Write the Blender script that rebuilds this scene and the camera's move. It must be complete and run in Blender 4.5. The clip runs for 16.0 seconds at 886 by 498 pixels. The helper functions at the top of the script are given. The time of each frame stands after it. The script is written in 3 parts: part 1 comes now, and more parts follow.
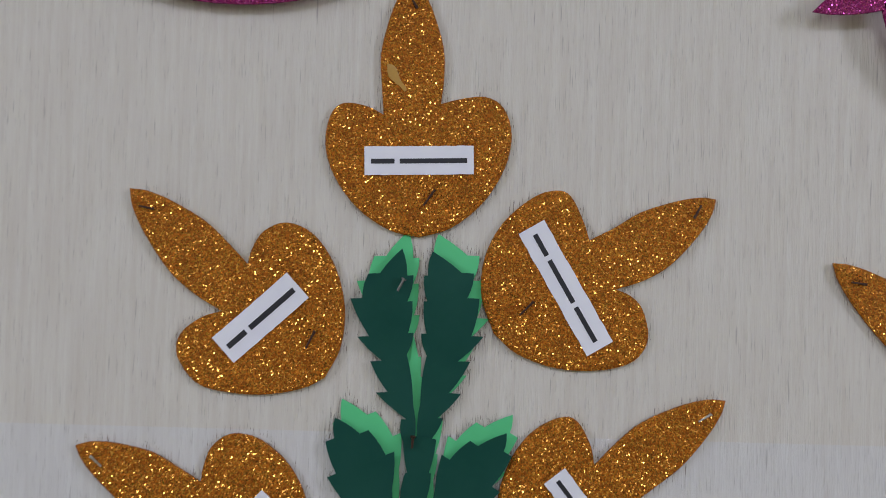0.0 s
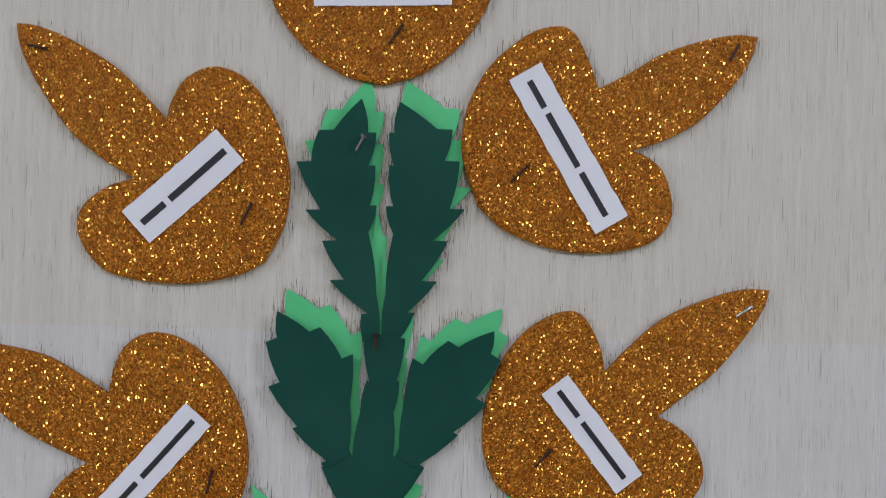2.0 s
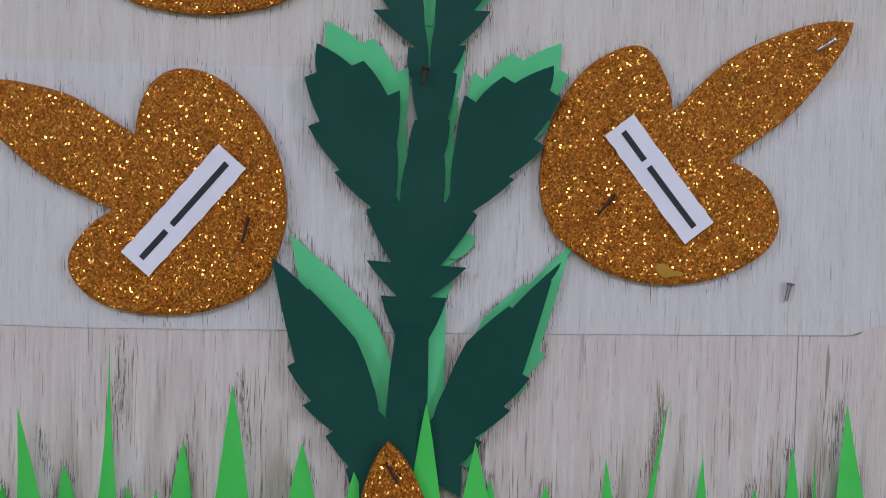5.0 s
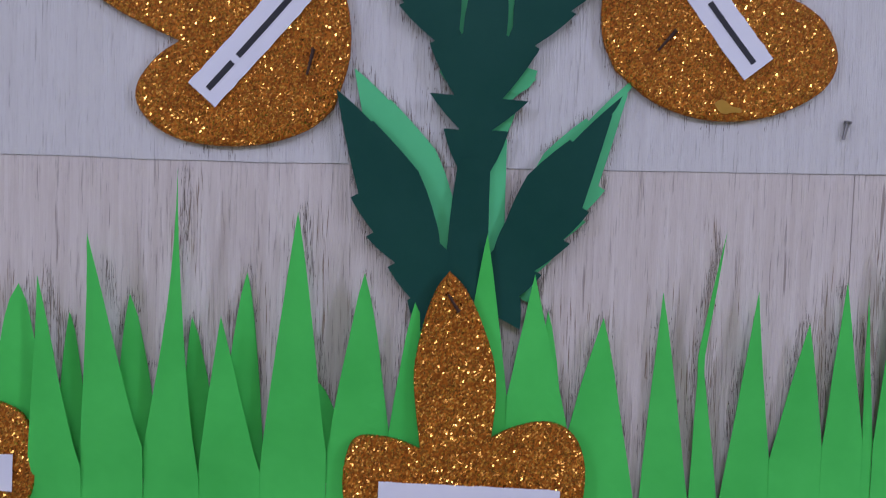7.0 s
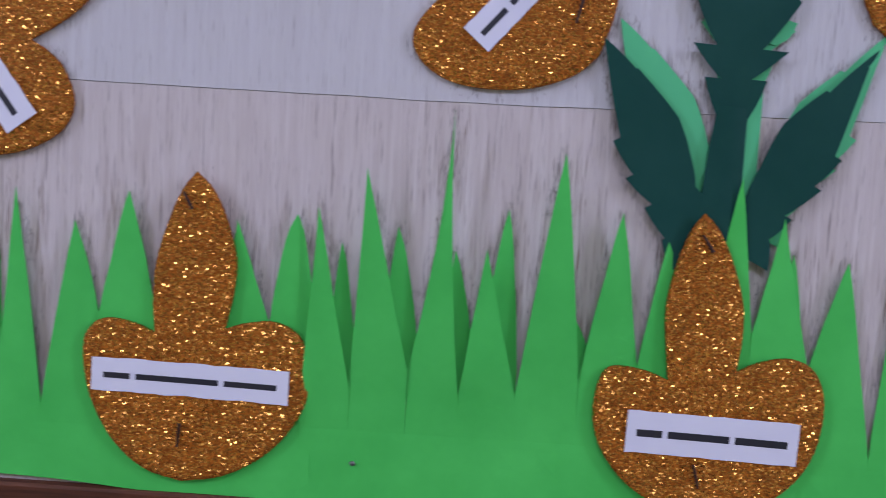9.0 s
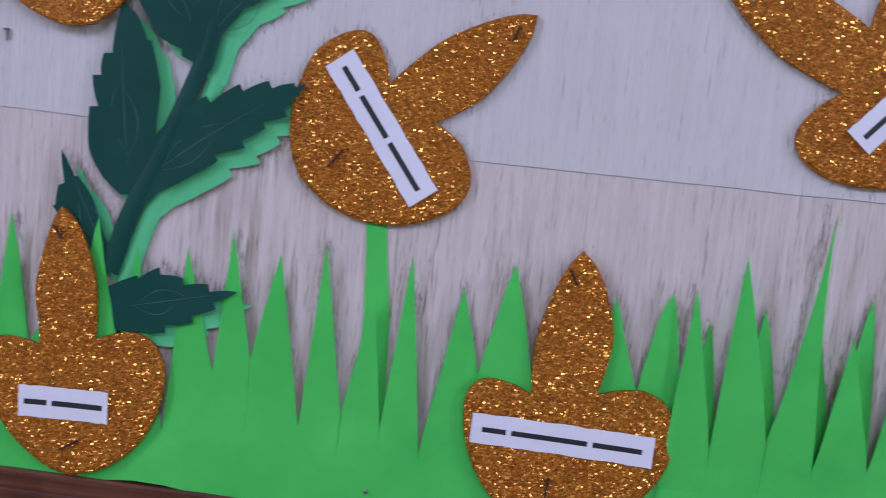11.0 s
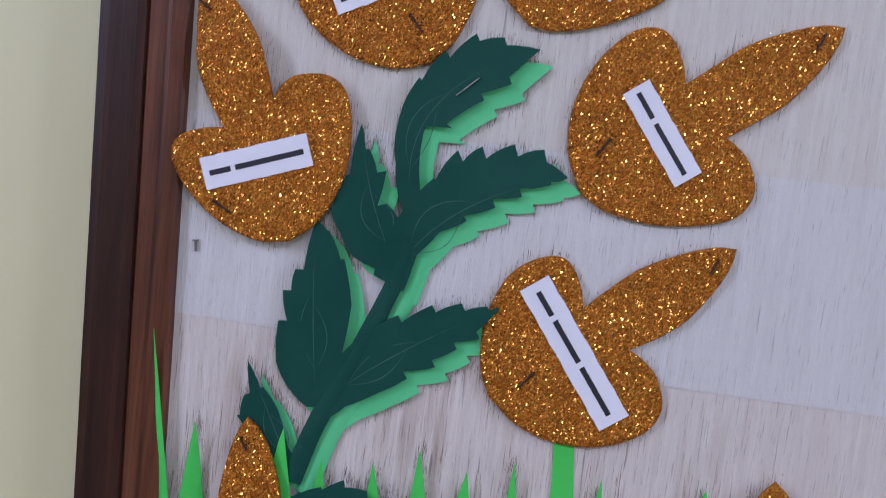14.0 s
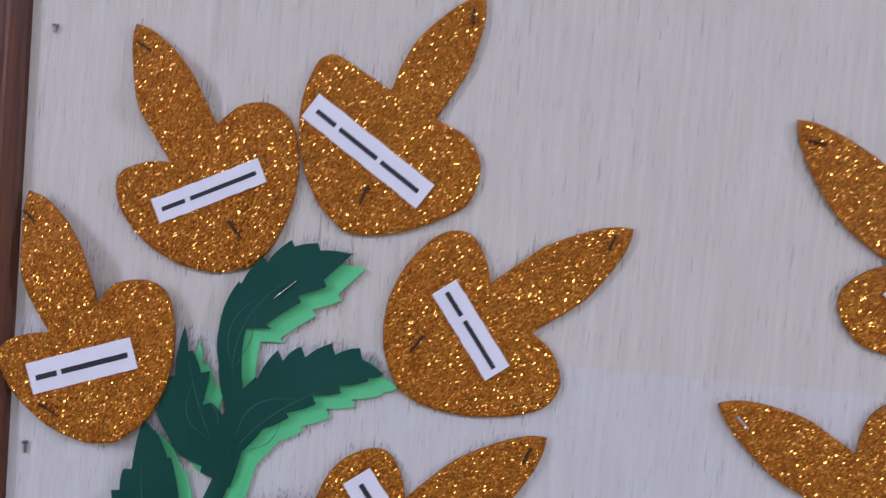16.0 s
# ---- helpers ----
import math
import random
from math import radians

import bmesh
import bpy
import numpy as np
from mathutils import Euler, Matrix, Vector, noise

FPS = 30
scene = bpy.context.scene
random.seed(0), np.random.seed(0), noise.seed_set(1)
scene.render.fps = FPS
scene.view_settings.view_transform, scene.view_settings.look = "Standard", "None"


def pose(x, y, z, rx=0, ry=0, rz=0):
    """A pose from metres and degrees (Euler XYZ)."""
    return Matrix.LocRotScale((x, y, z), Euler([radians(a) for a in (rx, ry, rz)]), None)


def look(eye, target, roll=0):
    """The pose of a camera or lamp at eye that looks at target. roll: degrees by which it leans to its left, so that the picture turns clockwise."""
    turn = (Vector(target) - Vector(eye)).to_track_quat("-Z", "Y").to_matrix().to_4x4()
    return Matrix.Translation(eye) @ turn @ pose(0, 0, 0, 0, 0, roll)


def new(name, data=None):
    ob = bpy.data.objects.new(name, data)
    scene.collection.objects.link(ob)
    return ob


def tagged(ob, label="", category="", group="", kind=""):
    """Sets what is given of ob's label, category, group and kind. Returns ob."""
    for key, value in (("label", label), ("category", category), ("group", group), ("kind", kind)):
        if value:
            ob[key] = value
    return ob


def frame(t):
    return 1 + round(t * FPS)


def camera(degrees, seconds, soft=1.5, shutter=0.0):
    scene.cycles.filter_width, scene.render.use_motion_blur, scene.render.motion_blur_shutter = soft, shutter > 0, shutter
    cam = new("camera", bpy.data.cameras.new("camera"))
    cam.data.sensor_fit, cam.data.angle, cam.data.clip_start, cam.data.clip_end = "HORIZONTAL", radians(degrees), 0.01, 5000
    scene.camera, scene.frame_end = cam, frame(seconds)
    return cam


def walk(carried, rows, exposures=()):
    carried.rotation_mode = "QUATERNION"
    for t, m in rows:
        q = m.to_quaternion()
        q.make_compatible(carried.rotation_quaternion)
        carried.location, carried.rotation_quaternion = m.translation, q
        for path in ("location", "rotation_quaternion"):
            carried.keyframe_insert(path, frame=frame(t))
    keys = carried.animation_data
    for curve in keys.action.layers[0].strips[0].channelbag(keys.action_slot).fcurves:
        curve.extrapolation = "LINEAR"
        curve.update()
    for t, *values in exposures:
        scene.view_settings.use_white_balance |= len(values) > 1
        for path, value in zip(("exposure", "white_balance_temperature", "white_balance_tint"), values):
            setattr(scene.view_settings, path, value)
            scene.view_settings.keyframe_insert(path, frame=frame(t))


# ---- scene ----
cam = camera(60, 16.0, soft=0.9, shutter=0.4)
walk(cam, [
    (0.0, pose(0.64557, -0.50808, 1.64298, 90.855, -1.759, -0.958)),
    (0.5, pose(0.65270, -0.46482, 1.63893, 91.716, -1.579, -1.153)),
    (1.0, pose(0.65758, -0.42985, 1.61458, 91.335, -1.688, -1.079)),
    (1.5, pose(0.66149, -0.41413, 1.59583, 90.455, -1.649, -1.021)),
    (2.0, pose(0.66445, -0.40334, 1.57163, 90.208, -1.557, -0.982)),
    (2.5, pose(0.66380, -0.39339, 1.55474, 89.677, -1.476, -0.799)),
    (3.0, pose(0.65637, -0.38460, 1.53363, 89.383, -1.430, -0.837)),
    (3.5, pose(0.64392, -0.37728, 1.51058, 89.000, -1.297, -0.937)),
    (4.0, pose(0.64317, -0.37294, 1.49358, 88.476, -1.159, -0.929)),
    (4.2, pose(0.64417, -0.37201, 1.48386, 88.522, -1.191, -0.932)),
    (6.5, pose(0.62630, -0.37622, 1.40613, 86.919, -1.681, -0.692)),
    (7.0, pose(0.61627, -0.38001, 1.37932, 87.189, -1.814, -0.601)),
    (7.5, pose(0.60467, -0.38378, 1.36217, 86.812, -2.068, -0.390)),
    (8.0, pose(0.58700, -0.38954, 1.35212, 86.328, -2.451, -0.182)),
    (8.5, pose(0.54829, -0.39749, 1.35037, 85.896, -2.889, 0.546)),
    (9.0, pose(0.50028, -0.40484, 1.35683, 85.264, -3.332, 1.590)),
    (9.5, pose(0.45145, -0.41394, 1.35333, 85.670, -3.853, 2.509)),
    (10.0, pose(0.40784, -0.42382, 1.35922, 85.898, -4.440, 3.446)),
    (10.2, pose(0.39191, -0.42842, 1.36888, 85.938, -4.754, 3.715)),
    (12.3, pose(0.19751, -0.46268, 1.40069, 81.048, -6.665, 6.125)),
    (12.5, pose(0.18770, -0.46286, 1.40373, 81.826, -6.858, 5.863)),
    (13.0, pose(0.17941, -0.45878, 1.44563, 82.864, -7.007, 5.848)),
    (13.5, pose(0.18233, -0.45025, 1.47468, 84.398, -7.024, 5.227)),
    (14.0, pose(0.18898, -0.44688, 1.50678, 84.577, -6.781, 4.947)),
    (14.5, pose(0.20086, -0.44319, 1.52845, 84.948, -6.505, 4.516)),
    (15.0, pose(0.21676, -0.44073, 1.54823, 86.610, -6.049, 3.780)),
    (15.5, pose(0.23844, -0.44120, 1.57318, 87.619, -5.567, 3.069)),
    (16.0, pose(0.26568, -0.45550, 1.60109, 88.702, -5.143, 2.151)),
], [(0.0, -0.05, 6450, 8), (1.5, -0.02, 6450, 8), (3.5, 0.07, 6350, 8), (4.2, 0.06, 6300, 10), (6.5, -0.06, 5800, 19), (7.5, -0.13, 5750, 24), (9.5, -0.04, 5650, 26), (12.5, 0.13, 5600, 23), (14.5, 0.12, 5800, 20), (16.0, 0.14, 5950, 20)])

# ---- light: a room with two side tubes and an added fill lamp ----
world = bpy.data.worlds.new("room_air")
world.use_nodes = True
world.node_tree.nodes["Background"].inputs[0].default_value = (0.9, 0.95, 1.0, 1)
world.node_tree.nodes["Background"].inputs[1].default_value = 0.25
scene.world = world


def area_lamp(name, eye, target, sx, sy, watts, color):
    d = bpy.data.lights.new(name, "AREA")
    d.shape, d.size, d.size_y, d.energy, d.color = "RECTANGLE", sx, sy, watts, color
    ob = new(name, d)
    ob.matrix_world = look(eye, target)
    return tagged(ob, kind="structure")


area_lamp("tube_lamp_west", (-1.85, -1.45, 2.35), (0.3, 0.0, 1.35), 0.45, 1.2, 35, (0.685, 0.71, 0.95))
area_lamp("tube_lamp_east", (3.25, -1.45, 2.35), (0.8, 0.0, 1.35), 0.45, 1.2, 42, (0.685, 0.71, 0.95))
# unseen fill lamp, added to soften the shadows of the side tubes
area_lamp("fill_lamp_middle", (0.7, -2.0, 2.72), (0.7, -1.7, 0.0), 1.2, 0.5, 23, (0.685, 0.71, 0.95))


# ---- materials ----
def material(name):
    m = bpy.data.materials.new(name)
    m.use_nodes = True
    nt = m.node_tree
    return m, nt, nt.nodes, nt.links, nt.nodes["Principled BSDF"]


def node(nt, kind, **values):
    n = nt.nodes.new(kind)
    for key, value in values.items():
        n.inputs[key.replace("_", " ")].default_value = value
    return n


def coords(nt, scale, use="Object"):
    tc, mp = nt.nodes.new("ShaderNodeTexCoord"), nt.nodes.new("ShaderNodeMapping")
    nt.links.new(tc.outputs[use], mp.inputs["Vector"])
    mp.inputs["Scale"].default_value = scale
    return mp.outputs["Vector"]


def ramp(nt, source, stops):
    r = nt.nodes.new("ShaderNodeValToRGB")
    els = r.color_ramp.elements
    while len(els) < len(stops):
        els.new(0.5)
    for e, (p, c) in zip(els, stops):
        e.position, e.color = p, (*c, 1)
    nt.links.new(source, r.inputs["Fac"])
    return r.outputs["Color"]


def mix(nt, fac, a, b, blend="MIX"):
    m = nt.nodes.new("ShaderNodeMix")
    m.data_type, m.blend_type = "RGBA", blend
    for socket, v in ((m.inputs[0], fac), (m.inputs[6], a), (m.inputs[7], b)):
        if hasattr(v, "is_linked"):
            nt.links.new(v, socket)
        else:
            socket.default_value = v if isinstance(v, float) else (*v, 1)
    return m.outputs[2]


def bump(nt, height, bsdf, strength, distance):
    b = nt.nodes.new("ShaderNodeBump")
    b.inputs["Strength"].default_value, b.inputs["Distance"].default_value = strength, distance
    nt.links.new(height, b.inputs["Height"])
    nt.links.new(b.outputs["Normal"], bsdf.inputs["Normal"])


def plywood(name, pale, tan, streak, stain, spots):
    """Whitewashed plywood: upright fibres, short dark flecks and faint brown stains."""
    m, nt, nodes, links, bsdf = material(name)
    v = coords(nt, (1, 1, 1))

    def streaks(across, up, detail=4.0, rough=0.6):
        n = node(nt, "ShaderNodeTexNoise", Scale=1.0, Detail=detail, Roughness=rough)
        links.new(coords(nt, (across, across, up)), n.inputs["Vector"])
        return n.outputs["Fac"]

    fleck, hair, wide, brown = streaks(1100, 45, 3.0), streaks(2600, 30, 2.0), streaks(260, 10), streaks(55, 5, 5.0)
    patch = node(nt, "ShaderNodeTexNoise", Scale=9.0, Detail=3.0)
    links.new(v, patch.inputs["Vector"])
    base = mix(nt, ramp(nt, wide, [(0.35, (0, 0, 0)), (0.70, (1, 1, 1))]), pale, tan)
    base = mix(nt, ramp(nt, hair, [(0.35, (0.55, 0.55, 0.55)), (0.60, (0, 0, 0))]), base, tan)
    where = mix(nt, 1.0, ramp(nt, brown, [(spots, (0, 0, 0)), (spots + 0.14, (1, 1, 1))]), ramp(nt, patch.outputs["Fac"], [(0.50, (0, 0, 0)), (0.66, (0.6, 0.6, 0.6))]), "MULTIPLY")
    base = mix(nt, where, base, stain)
    base = mix(nt, ramp(nt, fleck, [(0.605, (0, 0, 0)), (0.69, (0.5, 0.5, 0.5))]), base, streak)
    crack = streaks(420, 24, 2.0, 0.5)
    base = mix(nt, ramp(nt, crack, [(0.680, (0, 0, 0)), (0.735, (0.6, 0.6, 0.6))]), base, streak)
    links.new(base, bsdf.inputs["Base Color"])
    bsdf.inputs["Roughness"].default_value = 0.75
    bsdf.inputs["Specular IOR Level"].default_value = 0.25
    bump(nt, fleck, bsdf, 0.8, 0.0010)
    return m


def glitter(name, deep, light, flake):
    """Glitter foam: a coloured sheet under small flakes that tilt every way."""
    m, nt, nodes, links, bsdf = material(name)
    v = coords(nt, (1, 1, 1))
    cells = node(nt, "ShaderNodeTexVoronoi", Scale=1200.0)
    links.new(v, cells.inputs["Vector"])
    blot = node(nt, "ShaderNodeTexNoise", Scale=60.0, Detail=4.0)
    links.new(v, blot.inputs["Vector"])
    sep = nodes.new("ShaderNodeSeparateColor")
    links.new(cells.outputs["Color"], sep.inputs["Color"])
    shade = mix(nt, ramp(nt, sep.outputs["Blue"], [(0.1, (0, 0, 0)), (0.95, (1, 1, 1))]), deep, light)
    shade = mix(nt, ramp(nt, blot.outputs["Fac"], [(0.4, (0, 0, 0)), (0.7, (0.5, 0.5, 0.5))]), shade, deep)
    links.new(shade, bsdf.inputs["Base Color"])
    bsdf.inputs["Roughness"].default_value = 0.6
    bsdf.inputs["Specular IOR Level"].default_value = 0.1
    metal = nodes.new("ShaderNodeBsdfPrincipled")
    metal.inputs["Base Color"].default_value = (*flake, 1)
    metal.inputs["Metallic"].default_value, metal.inputs["Roughness"].default_value = 1.0, 0.20
    geo = nodes.new("ShaderNodeNewGeometry")
    away = nodes.new("ShaderNodeVectorMath")
    away.operation = "MULTIPLY_ADD"
    links.new(cells.outputs["Color"], away.inputs[0])
    away.inputs[1].default_value, away.inputs[2].default_value = (1.4, 1.4, 1.4), (-0.70, -0.70, -0.70)
    tilt = nodes.new("ShaderNodeVectorMath")
    links.new(away.outputs[0], tilt.inputs[0])
    links.new(geo.outputs["Normal"], tilt.inputs[1])
    unit = nodes.new("ShaderNodeVectorMath")
    unit.operation = "NORMALIZE"
    links.new(tilt.outputs[0], unit.inputs[0])
    links.new(unit.outputs[0], metal.inputs["Normal"])
    pick = node(nt, "ShaderNodeTexVoronoi", Scale=1200.0)
    links.new(v, pick.inputs["Vector"])
    sep2 = nodes.new("ShaderNodeSeparateColor")
    links.new(pick.outputs["Color"], sep2.inputs["Color"])
    part_metal = ramp(nt, sep2.outputs["Green"], [(0.46, (0.04, 0.04, 0.04)), (0.74, (0.72, 0.72, 0.72))])
    blend = nodes.new("ShaderNodeMixShader")
    links.new(part_metal, blend.inputs[0])
    links.new(bsdf.outputs[0], blend.inputs[1])
    links.new(metal.outputs[0], blend.inputs[2])
    links.new(blend.outputs[0], nodes["Material Output"].inputs["Surface"])
    return m


def paper(name, color, second, rough=0.7):
    m, nt, nodes, links, bsdf = material(name)
    v = coords(nt, (1, 1, 1))
    blot = node(nt, "ShaderNodeTexNoise", Scale=14.0, Detail=5.0, Roughness=0.6)
    links.new(v, blot.inputs["Vector"])
    fibre = node(nt, "ShaderNodeTexNoise", Scale=1400.0, Detail=3.0)
    links.new(v, fibre.inputs["Vector"])
    links.new(mix(nt, ramp(nt, blot.outputs["Fac"], [(0.35, (0, 0, 0)), (0.7, (1, 1, 1))]), color, second), bsdf.inputs["Base Color"])
    bsdf.inputs["Roughness"].default_value = rough
    bsdf.inputs["Specular IOR Level"].default_value = 0.12
    bump(nt, fibre.outputs["Fac"], bsdf, 0.12, 0.0003)
    return m


def wood(name, dark, mid, light, scale):
    m, nt, nodes, links, bsdf = material(name)
    grain = node(nt, "ShaderNodeTexNoise", Scale=1.0, Detail=8.0, Roughness=0.7)
    links.new(coords(nt, scale), grain.inputs["Vector"])
    wear = node(nt, "ShaderNodeTexNoise", Scale=35.0, Detail=4.0)
    links.new(coords(nt, (1, 1, 0.3)), wear.inputs["Vector"])
    base = ramp(nt, grain.outputs["Fac"], [(0.32, dark), (0.52, mid), (0.72, light)])
    base = mix(nt, ramp(nt, wear.outputs["Fac"], [(0.5, (0, 0, 0)), (0.8, (0.6, 0.6, 0.6))]), base, dark)
    links.new(base, bsdf.inputs["Base Color"])
    bsdf.inputs["Roughness"].default_value = 0.48
    bsdf.inputs["Specular IOR Level"].default_value = 0.3
    bump(nt, grain.outputs["Fac"], bsdf, 0.3, 0.0008)
    return m


def plaster(name, color, second):
    m, nt, nodes, links, bsdf = material(name)
    blot = node(nt, "ShaderNodeTexNoise", Scale=3.0, Detail=6.0)
    links.new(coords(nt, (1, 1, 1)), blot.inputs["Vector"])
    grit = node(nt, "ShaderNodeTexNoise", Scale=260.0, Detail=3.0)
    links.new(coords(nt, (1, 1, 1)), grit.inputs["Vector"])
    links.new(mix(nt, blot.outputs["Fac"], color, second), bsdf.inputs["Base Color"])
    bsdf.inputs["Roughness"].default_value = 0.6
    bump(nt, grit.outputs["Fac"], bsdf, 0.2, 0.0008)
    return m


def plain(name, color, rough, metal=0.0):
    m, nt, nodes, links, bsdf = material(name)
    n = node(nt, "ShaderNodeTexNoise", Scale=400.0, Detail=3.0)
    links.new(coords(nt, (1, 1, 1)), n.inputs["Vector"])
    links.new(mix(nt, n.outputs["Fac"], color, tuple(0.75 * c for c in color)), bsdf.inputs["Base Color"])
    bsdf.inputs["Roughness"].default_value, bsdf.inputs["Metallic"].default_value = rough, metal
    return m


PLY_UPPER = plywood("plywood_upper", (0.69, 0.665, 0.585), (0.60, 0.555, 0.475), (0.24, 0.21, 0.18), (0.42, 0.36, 0.30), 0.60)
PLY_MIDDLE = plywood("plywood_middle", (0.69, 0.68, 0.64), (0.61, 0.59, 0.55), (0.24, 0.21, 0.18), (0.42, 0.36, 0.30), 0.60)
PLY_LOWER = plywood("plywood_lower", (0.73, 0.67, 0.60), (0.60, 0.53, 0.46), (0.18, 0.13, 0.095), (0.30, 0.215, 0.15), 0.47)
GOLD = glitter("gold_glitter", (0.185, 0.046, 0.003), (0.50, 0.147, 0.010), (1.0, 0.50, 0.09))
PURPLE = glitter("purple_glitter", (0.13, 0.005, 0.05), (0.26, 0.01, 0.11), (0.8, 0.15, 0.5))
DARK_GREEN = paper("dark_green_paper", (0.007, 0.060, 0.042), (0.015, 0.078, 0.057), 0.55)
LIGHT_GREEN = paper("light_green_paper", (0.11, 0.57, 0.23), (0.13, 0.60, 0.25), 0.7)
GRASS_GREEN = paper("grass_green_paper", (0.068, 0.54, 0.083), (0.095, 0.65, 0.110), 0.7)
WHITE_PAPER = paper("white_paper", (0.80, 0.80, 0.83), (0.76, 0.76, 0.80), 0.6)
GLUE = plain("dried_glue", (0.50, 0.27, 0.03), 0.3)
INK = plain("black_ink", (0.02, 0.02, 0.025), 0.6)
CREASE = plain("worn_paper_crease", (0.05, 0.14, 0.11), 0.8)
STEEL = plain("staple_steel", (0.55, 0.55, 0.55), 0.3, 1.0)
RUST = plain("rusty_steel", (0.055, 0.022, 0.010), 0.6, 0.3)
NAIL = plain("nail_steel", (0.25, 0.24, 0.23), 0.45, 0.8)
FRAME_INNER = wood("red_brown_wood", (0.040, 0.013, 0.006), (0.115, 0.038, 0.016), (0.19, 0.070, 0.030), (160, 160, 5))
FRAME_OUTER = wood("dark_brown_wood", (0.010, 0.003, 0.002), (0.034, 0.011, 0.006), (0.060, 0.021, 0.011), (160, 160, 5))
RAIL_INNER = wood("red_brown_wood_across", (0.040, 0.013, 0.006), (0.115, 0.038, 0.016), (0.19, 0.070, 0.030), (5, 160, 160))
RAIL_OUTER = wood("dark_brown_wood_across", (0.010, 0.003, 0.002), (0.034, 0.011, 0.006), (0.060, 0.021, 0.011), (5, 160, 160))
WALL_PAINT = plaster("cream_wall_paint", (0.62, 0.59, 0.33), (0.66, 0.63, 0.37))
CEILING_PAINT = plaster("white_ceiling_paint", (0.8, 0.8, 0.78), (0.76, 0.76, 0.74))
FLOOR_STONE = plaster("grey_floor", (0.35, 0.33, 0.30), (0.28, 0.27, 0.25))


# ---- building blocks ----
def mesh_object(name, bm, mat):
    me = bpy.data.meshes.new(name)
    bmesh.ops.recalc_face_normals(bm, faces=bm.faces)
    bm.to_mesh(me)
    bm.free()
    me.materials.append(mat)
    return new(name, me)


def part(name, bm, mat, parent, label=""):
    ob = mesh_object(name, bm, mat)
    ob.parent = parent
    return tagged(ob, label)


def empty(name, x, y, z):
    ob = new(name)
    ob.location = (x, y, z)
    return ob


def box(x0, x1, y0, y1, z0, z1, edge=0.0):
    bm = bmesh.new()
    bmesh.ops.create_cube(bm, size=1.0)
    for v in bm.verts:
        v.co = Vector(((x0 + x1) / 2 + v.co.x * (x1 - x0), (y0 + y1) / 2 + v.co.y * (y1 - y0), (z0 + z1) / 2 + v.co.z * (z1 - z0)))
    if edge:
        bmesh.ops.bevel(bm, geom=bm.edges[:], offset=edge, segments=2, affect="EDGES", profile=0.5)
    return bm


def spline(points, steps):
    """A smooth open line through the given points."""
    pts = [2 * Vector(points[0]) - Vector(points[1])] + [Vector(p) for p in points] + [2 * Vector(points[-1]) - Vector(points[-2])]
    out = []
    for a, b, c, d in zip(pts, pts[1:], pts[2:], pts[3:]):
        for k in range(steps):
            t = k / steps
            out.append(0.5 * (2 * b + (c - a) * t + (2 * a - 5 * b + 4 * c - d) * t * t + (3 * b - a - 3 * c + d) * t**3))
    return out + [Vector(points[-1])]


def wobble(x, z, size):
    return noise.noise(Vector((x * 40, z * 40, size * 100)))


# ---- the room ----
def slab(name, *extent, mat, label):
    return tagged(mesh_object(name, box(*extent), mat), label, kind="structure")


slab("wall_north", -2.0, 3.4, 0.012, 0.18, 0.0, 2.8, mat=WALL_PAINT, label="cream painted plaster wall behind the board")
slab("wall_south", -2.0, 3.4, -3.35, -3.2, 0.0, 2.8, mat=WALL_PAINT, label="cream painted plaster wall of the room")
slab("wall_west", -2.15, -2.0, -3.35, 0.18, 0.0, 2.8, mat=WALL_PAINT, label="cream painted plaster wall of the room")
slab("wall_east", 3.4, 3.55, -3.35, 0.18, 0.0, 2.8, mat=WALL_PAINT, label="cream painted plaster wall of the room")
slab("ceiling", -2.15, 3.55, -3.35, 0.18, 2.8, 2.95, mat=CEILING_PAINT, label="white painted ceiling")
slab("floor", -2.15, 3.55, -3.35, 0.18, -0.15, 0.0, mat=FLOOR_STONE, label="plain grey stone floor")

# ---- the display board ----
BOARD_W, TOP, SEAM = 1.32, 2.10, 1.4005
board = tagged(empty("display_board", BOARD_W / 2, 0.0115, 1.14), "whitewashed plywood display board in a brown wooden frame", "board")


def seam_line(x):
    return SEAM + 0.003 * ((x - 0.45) / 0.35) ** 2 + 0.005 * min(1.0, max(0.0, (x - 0.853) / 0.008)) + 0.0008 * noise.noise(Vector((x * 22, 3, 0)))


def ragged_panel(z_far, near, y0, y1, x0=-0.03, x1=BOARD_W + 0.03):
    """A sheet with one uneven edge along the seam."""
    bm = bmesh.new()
    n, rows = 180, []
    for k in range(n + 1):
        x = x0 + (x1 - x0) * k / n
        s = seam_line(x) + near
        rows.append([bm.verts.new(p) for p in ((x, y0, s), (x, y1, s), (x, y1, z_far), (x, y0, z_far))])
    for a, b in zip(rows, rows[1:]):
        for i in range(4):
            bm.faces.new((a[i], a[(i + 1) % 4], b[(i + 1) % 4], b[i]))
    bm.faces.new(rows[0])
    bm.faces.new(rows[-1])
    return bm


def board_part(name, bm, mat, label=""):
    ob = part(name, bm, mat, board, label)
    ob.matrix_parent_inverse = Matrix.Translation(board.location).inverted()
    return ob


